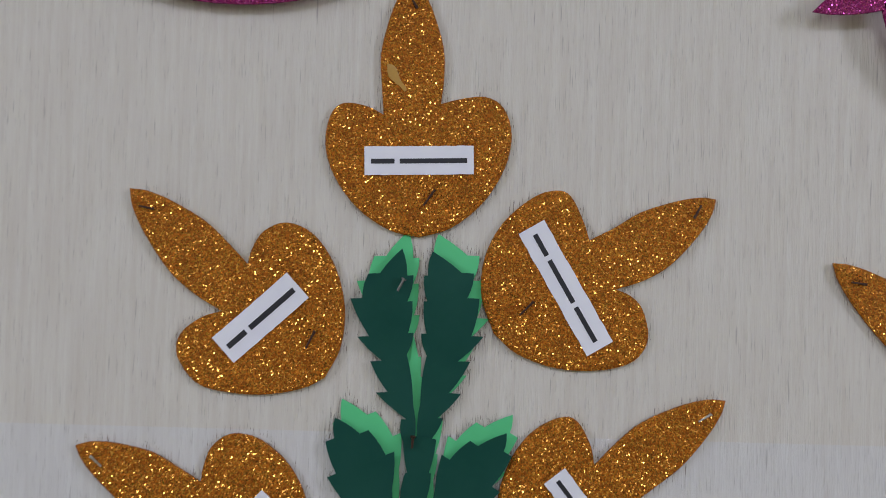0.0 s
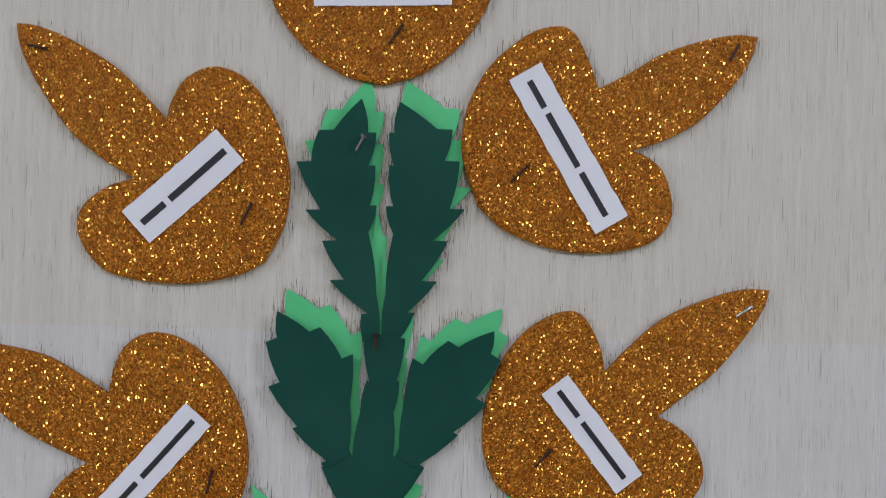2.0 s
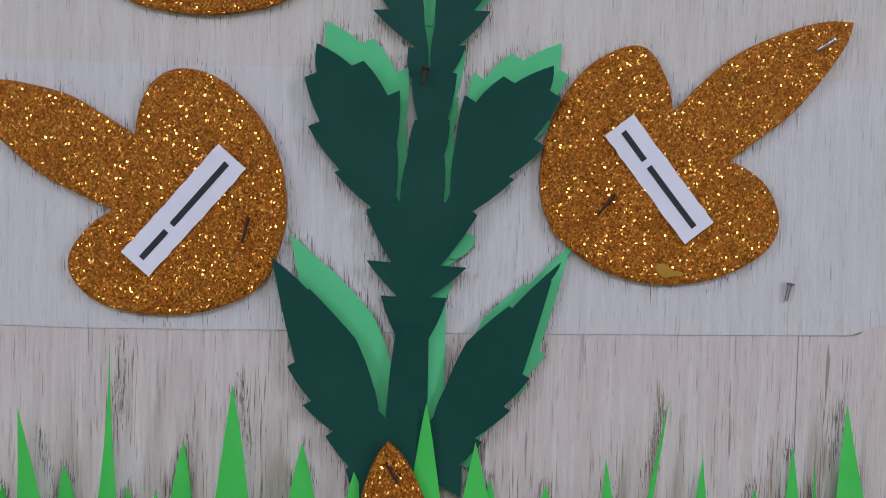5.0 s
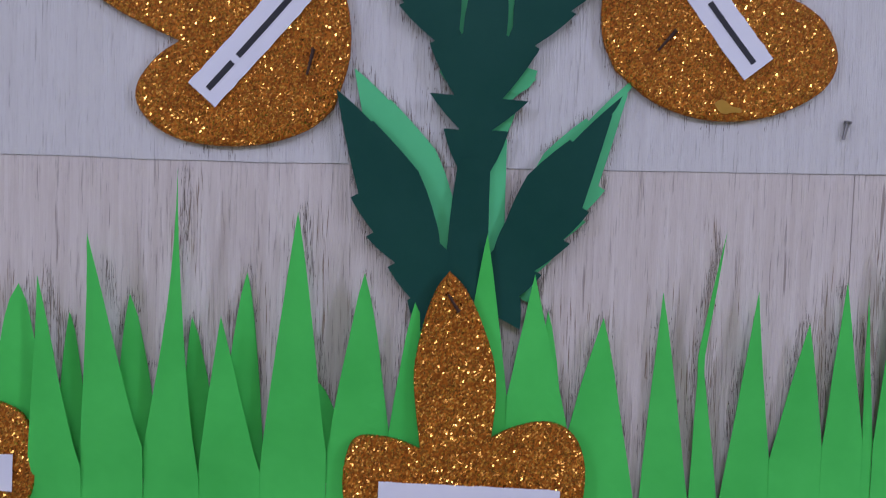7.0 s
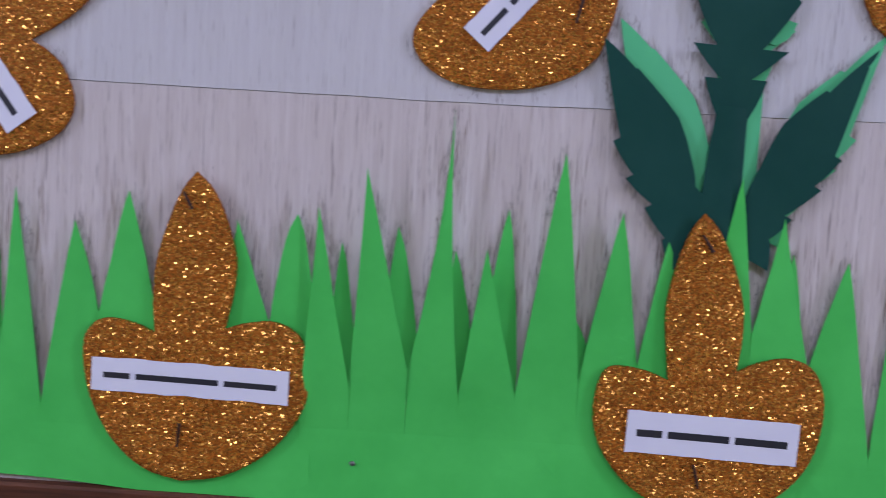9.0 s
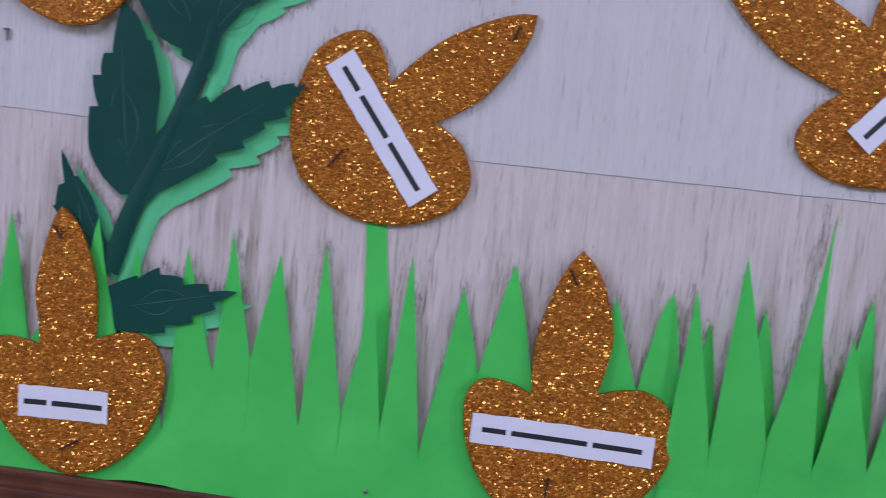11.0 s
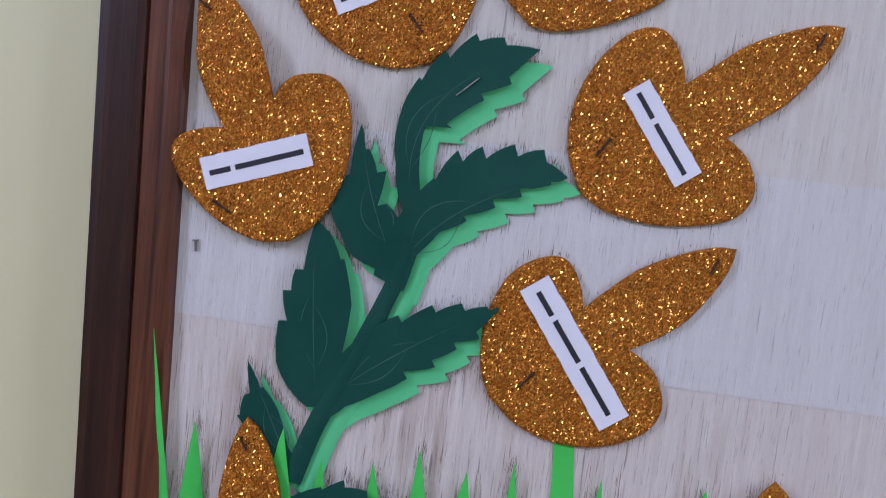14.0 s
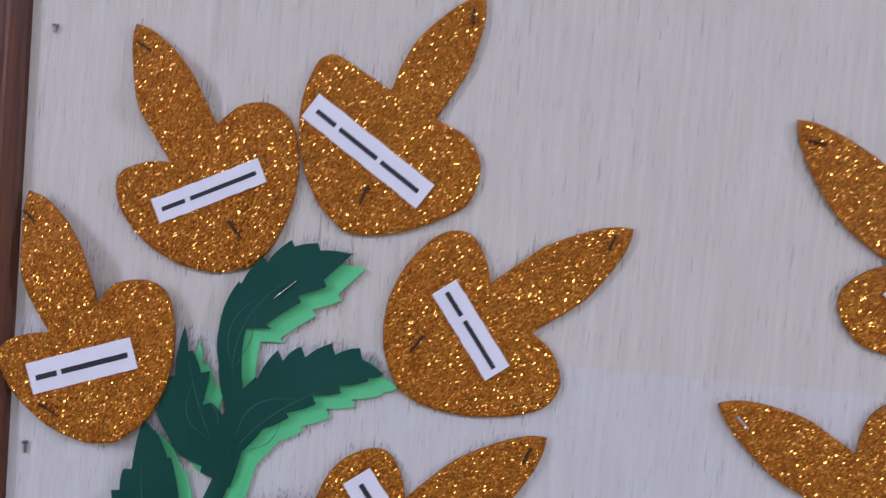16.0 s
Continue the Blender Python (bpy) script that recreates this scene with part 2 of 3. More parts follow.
board_part("backing", box(-0.03, BOARD_W + 0.03, 0.0066, 0.0090, 1.16, TOP + 0.03), FRAME_OUTER, "dark wooden backing seen in the gap")
board_part("upper_panel", box(-0.014, BOARD_W + 0.03, 0.0, 0.006, 1.52822, TOP + 0.03), PLY_UPPER, "warm pale whitewashed plywood sheet")
board_part("middle_panel", ragged_panel(1.5282, 0.0001, 0.0, 0.006, -0.014), PLY_MIDDLE, "cool pale whitewashed plywood sheet")
for x0, x1, y in ((-0.03, 0.8241, 0.0005), (0.8246, BOARD_W + 0.03, 0.0008)):
    board_part("lower_panel", ragged_panel(1.16, -0.0001, y, 0.006, x0, x1), PLY_LOWER, "warmer whitewashed plywood sheet with dark fibres")

# frame section: from the inner lip outwards (distance, depth towards the room)
INNER = [(0.000, 0.004), (0.000, -0.0045), (0.0015, -0.006), (0.010, -0.0066), (0.0125, -0.0060), (0.014, -0.0066), (0.0230, -0.0066), (0.0243, -0.0055)]
OUTER = [(0.0243, -0.0050), (0.0250, -0.0078), (0.030, -0.0088), (0.047, -0.0092), (0.0525, -0.0088), (0.0540, -0.0060), (0.0545, 0.0115)]


def rail(section, start, end, side, lean=0.0):
    """A mitred length of moulding: start and end corners of the opening, side points outwards."""
    bm = bmesh.new()
    start, end, side = Vector(start), Vector(end), Vector(side)
    along = (end - start).normalized()
    loops = []
    n = 48
    for k in range(n + 1):
        ring = []
        for far, deep in section + [(section[-1][0], 0.0115), (section[0][0], 0.0115)]:
            a, b = start + (side - along) * far, end + (side + along) * far
            p = a.lerp(b, k / n)
            p.x += lean * (1.38 - p.z)
            wear = 0.0004 * noise.noise(Vector((p.x * 30, far * 200, p.z * 30)))
            ring.append(bm.verts.new((p.x, deep + wear, p.z)))
        loops.append(ring)
    m = len(loops[0])
    for a, b in zip(loops, loops[1:]):
        for i in range(m):
            bm.faces.new((a[i], a[(i + 1) % m], b[(i + 1) % m], b[i]))
    bm.faces.new(loops[0])
    bm.faces.new(loops[-1])
    return bm


LIP = -0.0024
corners = [(LIP, 0, 1.1822), (LIP, 0, TOP), (BOARD_W - LIP, 0, TOP), (BOARD_W - LIP, 0, 1.1822)]
for section, stile_mat, rail_mat, name in ((INNER, FRAME_INNER, RAIL_INNER, "inner_moulding"), (OUTER, FRAME_OUTER, RAIL_OUTER, "outer_moulding")):
    board_part(name, rail(section, (LIP, 0, 1.1822), corners[1], (-1, 0, 0), 0.022), stile_mat)
    board_part(name, rail(section, corners[1], corners[2], (0, 0, 1)), rail_mat)
    board_part(name, rail(section, corners[2], corners[3], (1, 0, 0)), stile_mat)
    board_part(name, rail(section, (BOARD_W - LIP, 0, 1.1822), (LIP, 0, 1.1822), (0, 0, -1)), rail_mat)


# ---- glitter flowers ----
EDGES = []  # (how dense the painted shade lies beside it, outline) of every cutout


def flower_outline(tip, foot, right, left):
    """Right half from the petal's tip to the foot, then the left half back. A side: notch (u, v), petal's half width, lobe's crest (u, v), widest place (u, v), flatness of the lower curve."""

    def side(s, nu, nv, belly, cu, cv, ru, rv, flat):
        def petal(f, w):
            return (tip[0] * f + w * s, nv + (tip[1] - nv) * f)

        up = [tip, petal(0.90, 0.36 * belly), petal(0.72, 0.70 * belly), petal(0.45, belly), petal(0.22, 0.98 * belly + 0.02 * nu), (nu * s, nv)]
        c = math.sqrt(0.5)
        lobe = [(nu * s, nv), ((nu + 0.42 * (cu - nu)) * s, nv + 0.72 * (cv - nv)), (cu * s, cv), ((cu + (ru - cu) * c) * s, rv + (cv - rv) * c), (ru * s, rv)]
        for a in (22.5, 45.0, 67.5):
            x, y = math.cos(radians(a)) ** flat, math.sin(radians(a)) ** flat
            lobe.append(((foot[0] * s + (ru - foot[0] * s) * x) * s, rv + (foot[1] - rv) * y))
        return spline(up_3(up), 4)[:-1] + spline(up_3(lobe + [foot]), 4)

    r, l = side(1, *right), side(-1, *left)
    return r + l[-2:0:-1]


def up_3(points):
    return [(a, b, 0.0) for a, b in points]


def sheet_mesh(outline, centre, thick, bend, rings=(0.45, 0.8, 0.955)):
    """A cut sheet: rings from a centre point out to the outline, a soft edge and a flat back. bend(u, v) is the lift off the board."""
    bm = bmesh.new()
    c = Vector(centre)

    def ring(k, deep):
        return [bm.verts.new((p.x, -bend(p.x, p.y) - deep, p.y)) for p in (c.lerp(q, k) for q in outline)]

    loops = [ring(k, thick) for k in rings] + [ring(0.99, thick * 0.93), ring(1.0, thick * 0.6), ring(1.0, 0.0)]
    mid = bm.verts.new((c.x, -bend(c.x, c.y) - thick, c.y))
    n = len(outline)
    for i in range(n):
        j = (i + 1) % n
        bm.faces.new((mid, loops[0][i], loops[0][j]))
        for a, b in zip(loops, loops[1:]):
            bm.faces.new((a[i], b[i], b[j], a[j]))
    back = bm.verts.new((c.x, -bend(c.x, c.y), c.y))
    for i in range(n):
        bm.faces.new((back, loops[-1][(i + 1) % n], loops[-1][i]))
    for f in bm.faces:
        f.smooth = True
    return bm


def staple_mesh(width, wire=0.0006):
    """A crown of flattened wire with two short legs."""
    bm = bmesh.new()
    for x0, x1, y0, y1 in ((-width / 2, width / 2, -0.0011, -0.0004), (-width / 2, -width / 2 + wire, -0.0005, 0.004), (width / 2 - wire, width / 2, -0.0005, 0.004)):
        piece = box(x0, x1, y0, y1, -wire / 2, wire / 2, 0.00015)
        me = bpy.data.meshes.new("piece")
        piece.to_mesh(me)
        piece.free()
        bm.from_mesh(me)
        bpy.data.meshes.remove(me)
    return bm


def pin_mesh(length):
    """A thin pin hammered flat, with a small head at one end."""
    bm = bmesh.new()
    lie = Matrix.Rotation(radians(90), 4, "Y")
    bmesh.ops.create_cone(bm, segments=10, radius1=0.0006, radius2=0.0009, depth=length, cap_ends=True, matrix=Matrix.Translation((0, -0.0004, 0)) @ lie)
    bmesh.ops.create_cone(bm, segments=10, radius1=0.0010, radius2=0.0011, depth=0.0007, cap_ends=True, matrix=Matrix.Translation((length / 2, -0.0008, 0)) @ lie)
    return bm


def flower(colour, x, z, turn, tip, foot, right, left, off=0.0006, lift=0.0014, tag=None, words=(), smear=None, hump=0.0, pin=None, staples=((0.0, 0.82, 60, 0),)):
    mat, tone = (GOLD, "golden") if colour == "gold" else (PURPLE, "magenta purple")
    root = new("paper_flower")
    root.matrix_world = pose(x, -off, z, 0, -turn, 0)
    tagged(root, tone + " glitter foam flower with a white paper strip, pinned on" if tag else tone + " glitter foam cutout pinned to the board", "flower", "glitter flowers on the board")
    seed = x * 7.3 + z * 3.1
    petal, depth = tip[1], -foot[1]

    def bend(u, v):
        return hump * math.exp(-(((v - 0.42 * petal) / (0.24 * petal)) ** 2)) + lift * (0.35 * abs(v / depth) ** 2 + 0.25 + 0.6 * abs(noise.noise(Vector((u * 14, v * 14, seed)))))

    outline = flower_outline(tip, foot, right, left)
    part("cutout", sheet_mesh(outline, (0, -0.022, 0), 0.0022, bend), mat, root)
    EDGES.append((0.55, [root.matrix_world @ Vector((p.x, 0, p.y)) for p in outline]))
    fixings = [(u * left[5], v * (petal if v > 0 else depth), angle, bright) for u, v, angle, bright in staples]
    if pin:
        spot = root.matrix_world.inverted() @ Vector((pin[0], 0, pin[1]))
        fixings.append((spot.x, spot.z, turn + pin[2] - 90, 0))
    for u, v, angle, bright in fixings:
        st = part("bent_pin", pin_mesh(0.0125 if pin and (u, v) == (spot.x, spot.z) else 0.0095), STEEL if bright else RUST, root, "bright steel pin" if bright else "rusty bent pin")
        st.matrix_basis = pose(u, -bend(u, v) - 0.0024, v, 0, angle, 0)
    if smear:
        u, v, angle, length, width = smear
        ring = [Vector((length / 2 * math.cos(a), width / 2 * math.sin(a) * (1 + 0.5 * math.sin(3 * a + 1)), 0)) for a in (2 * math.pi * k / 20 for k in range(20))]
        sm = part("glue_smear", sheet_mesh(ring, (0, 0, 0), 0.0003, lambda p, q: 0.0), GLUE, root, "dried yellow glue smear")
        sm.matrix_basis = pose(u, -bend(u, v) - 0.0021, v, 0, -angle, 0)
    if tag:
        cx, cz, angle, w, h = tag
        local = root.matrix_world.inverted() @ pose(cx, 0, cz, 0, -angle, 0)
        u, v = local.translation.x, local.translation.z
        top = max(bend(u, v), bend(u + w * 0.3, v), bend(u - w * 0.3, v)) + 0.0026
        strip_m = pose(u, -top, v, 0, turn - angle, 0)
        bm = bmesh.new()
        n = 16
        cut = [0.0006 * noise.noise(Vector((k * 0.8, seed, 5))) for k in range(n + 1)]
        rows = []
        for k in range(n + 1):
            a = -w / 2 + w * k / n
            y = -0.0008 * (2 * a / w) ** 2
            rows.append([bm.verts.new(p) for p in ((a, y, h / 2 + cut[k]), (a, y, -h / 2 + cut[n - k]), (a, y + 0.0002, -h / 2 + cut[n - k]), (a, y + 0.0002, h / 2 + cut[k]))])
        for a, b in zip(rows, rows[1:]):
            for i in range(4):
                bm.faces.new((a[i], a[(i + 1) % 4], b[(i + 1) % 4], b[i]))
        bm.faces.new(rows[0])
        bm.faces.new(rows[-1])
        strip = part("name_strip", bm, WHITE_PAPER, root, "white paper strip with dark printed bars")
        strip.matrix_basis = strip_m
        # the writing as plain bars, one a word
        total = sum(words) + 0.35 * (len(words) - 1)
        unit, at = 0.88 * w / total, -0.44 * w
        for k, word in enumerate(words):
            length = word * unit
            bar = part("printed_bar", bar_mesh(at, at + length, h, w), INK, strip)
            at += length + 0.35 * unit
    return root


def bar_mesh(a, b, h, w):
    bm = bmesh.new()
    n, rows = 6, []
    for k in range(n + 1):
        x = a + (b - a) * k / n
        y = -0.0008 * (2 * x / w) ** 2 - 0.00012
        rows.append([bm.verts.new((x, y, s * h * 0.085 - 0.02 * h)) for s in (1, -1)])
    for p, q in zip(rows, rows[1:]):
        bm.faces.new((p[0], p[1], q[1], q[0]))
    return bm


flower("gold", 0.6333, 1.7418, 3.2, tip=(-0.0001, 0.0871), foot=(-0.0001, -0.0844), right=(0.0166, 0.0036, 0.0192, 0.0459, 0.0076, 0.0628, -0.0182, 1.14), left=(0.0216, -0.0027, 0.0223, 0.0478, 0.0056, 0.0604, -0.0215, 1.15), tag=(0.6363, 1.7083, 2.3, 0.0718, 0.0189), words=(1.6, 4.6), smear=(-0.0125, 0.0215, -58, 0.022, 0.0055), pin=(0.6436, 1.6839, 34))
flower("gold", 0.5168, 1.6228, 49.7, tip=(0.0019, 0.0923), foot=(-0.0050, -0.0856), right=(0.0165, 0.0020, 0.0180, 0.0401, 0.0086, 0.0599, -0.0166, 1.12), left=(0.0177, -0.0060, 0.0218, 0.0468, 0.0040, 0.0636, -0.0234, 1.39), tag=(0.5360, 1.6019, 42.9, 0.0646, 0.0218), words=(1.6, 4), pin=(0.5687, 1.5884, 26))
flower("gold", 0.7627, 1.6445, -58.5, tip=(-0.0007, 0.0840), foot=(0.0030, -0.0884), right=(0.0180, -0.0035, 0.0224, 0.0384, 0.0050, 0.0648, -0.0173, 1.22), left=(0.0189, -0.0026, 0.0177, 0.0502, 0.0012, 0.0620, -0.0215, 0.99), tag=(0.7352, 1.6274, -58.9, 0.0920, 0.0195), words=(1.6, 3.2, 2.6), pin=(0.7099, 1.6131, 44))
flower("gold", 0.4938, 1.4751, 63.4, tip=(0.0023, 0.0855), foot=(-0.0104, -0.0855), right=(0.0194, 0.0025, 0.0205, 0.0433, 0.0072, 0.0620, -0.0186, 1.04), left=(0.0172, -0.0046, 0.0188, 0.0455, 0.0041, 0.0600, -0.0193, 1.24), tag=(0.5245, 1.4581, 49.1, 0.0694, 0.0175), words=(1.6, 3.6), staples=((0.0, 0.80, -75, 1),), pin=(0.5537, 1.4493, 13))
flower("gold", 0.7737, 1.4978, -50.0, tip=(0.0003, 0.0909), foot=(-0.0101, -0.0852), right=(0.0152, 0.0035, 0.0158, 0.0391, 0.0097, 0.0609, -0.0124, 1.07), left=(0.0204, -0.0038, 0.0229, 0.0506, 0.0055, 0.0630, -0.0221, 1.16), tag=(0.7516, 1.4786, -51.6, 0.0650, 0.0173), words=(1.6, 3.4), smear=(0.0385, -0.0530, 35, 0.014, 0.0050), staples=((0.0, 0.80, -82, 1),), pin=(0.7263, 1.4655, 40))
flower("gold", 0.6309, 1.2652, 3.5, tip=(-0.0013, 0.0854), foot=(0.0010, -0.0745), right=(0.0167, 0.0027, 0.0198, 0.0450, 0.0097, 0.0628, -0.0150, 0.90), left=(0.0186, -0.0017, 0.0197, 0.0476, 0.0058, 0.0574, -0.0210, 1.08), tag=(0.6371, 1.2336, -1.4, 0.0892, 0.0226), words=(1.6, 3.8, 3.2), off=0.0058, pin=(0.6305, 1.2122, -15))
flower("gold", 0.3556, 1.2724, -1.2, tip=(0.0037, 0.0844), foot=(0.0038, -0.0820), right=(0.0229, 0.0028, 0.0255, 0.0504, 0.0084, 0.0702, -0.0209, 1.09), left=(0.0146, -0.0024, 0.0172, 0.0401, 0.0036, 0.0528, -0.0136, 1.04), tag=(0.3611, 1.2460, -1.0, 0.1055, 0.0181), words=(1.6, 5, 3.2), off=0.005, pin=(0.3557, 1.2157, 5))
flower("gold", 0.0577, 1.2651, 6.5, tip=(0.0030, 0.0849), foot=(-0.0011, -0.0817), right=(0.0194, 0.0043, 0.0217, 0.0437, 0.0081, 0.0618, -0.0166, 1.06), left=(0.0165, 0.0006, 0.0164, 0.0423, 0.0059, 0.0545, -0.0212, 1.27), tag=(0.0589, 1.2289, 1.7, 0.0569, 0.0198), words=(1.6, 3.6), off=0.0052, hump=0.003, pin=(0.0640, 1.2035, 58))
flower("gold", 0.2560, 1.4308, -51.1, tip=(-0.0019, 0.0847), foot=(-0.0017, -0.0804), right=(0.0168, 0.0040, 0.0198, 0.0387, 0.0090, 0.0636, -0.0146, 1.05), left=(0.0174, -0.0060, 0.0192, 0.0443, 0.0015, 0.0573, -0.0249, 1.22), tag=(0.2385, 1.4142, -53.3, 0.0940, 0.0192), words=(1.6, 2.8, 3.2), pin=(0.2129, 1.3943, 38))
flower("gold", 0.2959, 1.5621, -51.5, tip=(0.0002, 0.0815), foot=(0.0035, -0.0866), right=(0.0187, -0.0016, 0.0195, 0.0378, 0.0018, 0.0598, -0.0189, 1.34), left=(0.0191, -0.0059, 0.0194, 0.0459, 0.0010, 0.0597, -0.0191, 1.05), tag=(0.2702, 1.5448, -53.1, 0.0598, 0.0168), words=(1.6, 3.2), pin=(0.2390, 1.5334, 33))
flower("gold", 0.0293, 1.5278, 23.7, tip=(0.0042, 0.0810), foot=(0.0045, -0.0783), right=(0.0216, 0.0030, 0.0233, 0.0402, 0.0117, 0.0637, -0.0074, 1.11), left=(0.0121, -0.0032, 0.0155, 0.0359, 0.0007, 0.0481, -0.0133, 1.16), tag=(0.0416, 1.5022, 19.4, 0.0655, 0.0191), words=(1.6, 5.2), off=0.0048, hump=0.0055, pin=(0.0237, 1.4737, -62))
flower("gold", 0.0933, 1.6411, 30.6, tip=(0.0017, 0.0771), foot=(0.0009, -0.0830), right=(0.0190, 0.0015, 0.0195, 0.0400, 0.0054, 0.0602, -0.0178, 1.23), left=(0.0160, -0.0056, 0.0177, 0.0435, 0.0021, 0.0556, -0.0202, 1.10), tag=(0.1078, 1.6128, 26.0, 0.0689, 0.0152), words=(1.6, 4.6), hump=0.0055, pin=(0.1254, 1.5908, -42))
flower("gold", 0.2250, 1.6744, -29.3, tip=(-0.0010, 0.0758), foot=(0.0071, -0.0859), right=(0.0158, -0.0001, 0.0160, 0.0367, 0.0013, 0.0595, -0.0281, 1.41), left=(0.0158, -0.0008, 0.0189, 0.0518, -0.0011, 0.0613, -0.0137, 1.13), tag=(0.2003, 1.6445, -33.5, 0.0869, 0.0173), words=(1.6, 3.2, 3.2), pin=(0.1999, 1.6184, 20))
flower("gold", 1.0060, 1.5771, 52.3, tip=(0.0000, 0.1179), foot=(0.0000, -0.0813), right=(0.0183, 0.0000, 0.0203, 0.0407, 0.0071, 0.0610, -0.0183, 1.10), left=(0.0183, 0.0000, 0.0203, 0.0447, 0.0051, 0.0610, -0.0183, 1.10))


# ---- paper sprigs ----
def thicken(bm, thick=0.00025):
    """Gives a one-sided sheet a back and a rim with corners of their own, so that the front stays smooth."""
    rim = [[v.co.copy() for v in e.verts] for e in bm.edges if e.is_boundary]
    backs = [[v.co.copy() for v in f.verts] for f in bm.faces]
    for f in bm.faces:
        f.smooth = True
    away = Vector((0, thick, 0))
    for a, b in rim:
        bm.faces.new([bm.verts.new(p) for p in (a, b, b + away, a + away)])
    for corners in backs:
        bm.faces.new([bm.verts.new(p + away) for p in corners[::-1]])


class Sprig:
    """One cut-paper sprig: an Empty with leaves and stems; each next piece lies a little in front of the last."""

    def __init__(self, name, mat, dx, dz, deep, label, curl=0.004):
        self.root = tagged(empty(name, 0.0, -deep, 0.0), label, "paper leaves", "cut paper sprigs on the board")
        self.mat, self.dx, self.dz, self.curl, self.step = mat, dx, dz, curl, 0.0
        self.creased = False
        self.root.location.x, self.root.location.z = dx, dz


def along(b, c, t, s):
    return Vector(b) * (1 - s) ** 2 + Vector(c) * 2 * s * (1 - s) + Vector(t) * s * s


def leaf(s, base, ctrl, tip, left, right, w0):
    """A toothed leaf on a curved rib. Teeth: (share of the rib, reach, how far the edge steps back)."""
    bm = bmesh.new()
    reach = max(w for _, w, _ in left + right)
    seed = base[0] * 31 + tip[1] * 17

    def put(t, w):
        t = min(t, 1.0)
        p = along(base, ctrl, tip, t)
        d = along(base, ctrl, tip, min(t + 0.01, 1.0)) - along(base, ctrl, tip, max(t - 0.01, 0.0))
        d.normalize()
        x, z = p.x - d.y * w, p.y + d.x * w
        lift = s.curl * (0.25 + 0.45 * (abs(w) / reach) ** 1.5 + 0.6 * t * t + 0.25 * noise.noise(Vector((x * 12, z * 12, seed))))
        return (x, -lift - s.step, z)

    def widths(teeth, t):
        """The edge's reach just before and just after a place along the rib."""
        at, edge = 0.0, w0
        for s1, w, back in teeth + [(1.0, 0.0, 0.0)]:
            nxt = max(0.0006, w - back * reach)
            if abs(t - s1) < 1e-6:
                return w, nxt
            if t < s1:
                k = (t - at) / (s1 - at)
                w_here = edge + (w - edge) * k + 0.03 * reach * math.sin(math.pi * k)
                return w_here, w_here
            at, edge = s1, nxt
        return 0.0, 0.0

    stops = sorted({0.0, 1.0, *(q[0] for q in left + right)})
    stops = sorted({a + (b - a) * k / 3 for a, b in zip(stops, stops[1:]) for k in range(3)} | set(stops))
    stops = [a for a, b in zip(stops, stops[1:]) if b - a > 1e-5] + [1.0]
    rib = [bm.verts.new(put(t, 0.0)) for t in stops]
    for sign, teeth in ((1, left), (-1, right)):
        last, edge_line = None, []
        for k, t in enumerate(stops):
            before, after = widths(teeth, t)
            if k == len(stops) - 1:
                v0 = v1 = rib[-1]
            else:
                v0 = bm.verts.new(put(t, sign * before))
                v1 = v0 if abs(before - after) < 1e-6 else bm.verts.new(put(t, sign * after))
            edge_line.append((v0.co.x + s.dx, v0.co.z + s.dz))
            if k:
                quad = [rib[k - 1], rib[k], v0, last] if v0 is not rib[k] else [rib[k - 1], rib[k], last]
                bm.faces.new(quad if sign > 0 else quad[::-1])
            last = v1
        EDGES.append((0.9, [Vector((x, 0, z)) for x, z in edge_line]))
    thicken(bm)
    ob = part("leaf", bm, s.mat, s.root)
    if s.creased:
        worn = bmesh.new()
        for a, b, side in ((0.12, 0.80, 0.0), (0.20, 0.62, 0.34), (0.18, 0.55, -0.36)):
            rows = []
            for k in range(13):
                t = a + (b - a) * k / 12
                arch = side * reach * math.sin(math.pi * k / 12)
                wide = 0.00028 * math.sin(math.pi * k / 12) * (0.7 + 0.5 * noise.noise(Vector((k * 0.7, seed, side)))) + 0.00004
                rows.append([worn.verts.new(Vector(put(t, arch + e * wide)) + Vector((0, -0.00012, 0))) for e in (-1, 1)])
            for p, q in zip(rows, rows[1:]):
                worn.faces.new((p[0], p[1], q[1], q[0]))
        part("crease", worn, CREASE, ob, "pale worn crease lines")
    s.step += 0.00025
    return ob


def stem(s, points, w0, w1):
    bm = bmesh.new()
    line = spline([(x, z, 0.0) for x, z in points], 6)
    rows = []
    for k, p in enumerate(line):
        d = (line[min(k + 1, len(line) - 1)] - line[max(k - 1, 0)]).normalized()
        w = (w0 + (w1 - w0) * k / (len(line) - 1)) / 2
        rows.append([bm.verts.new((p.x - d.y * e * w, -s.step - 0.0015 * (1 - e * e) - 0.001, p.y + d.x * e * w)) for e in (-1, -0.5, 0, 0.5, 1)])
    for a, b in zip(rows, rows[1:]):
        for i in range(4):
            bm.faces.new((a[i], a[i + 1], b[i + 1], b[i]))
    thicken(bm)
    s.step += 0.00025
    return part("stem", bm, s.mat, s.root)


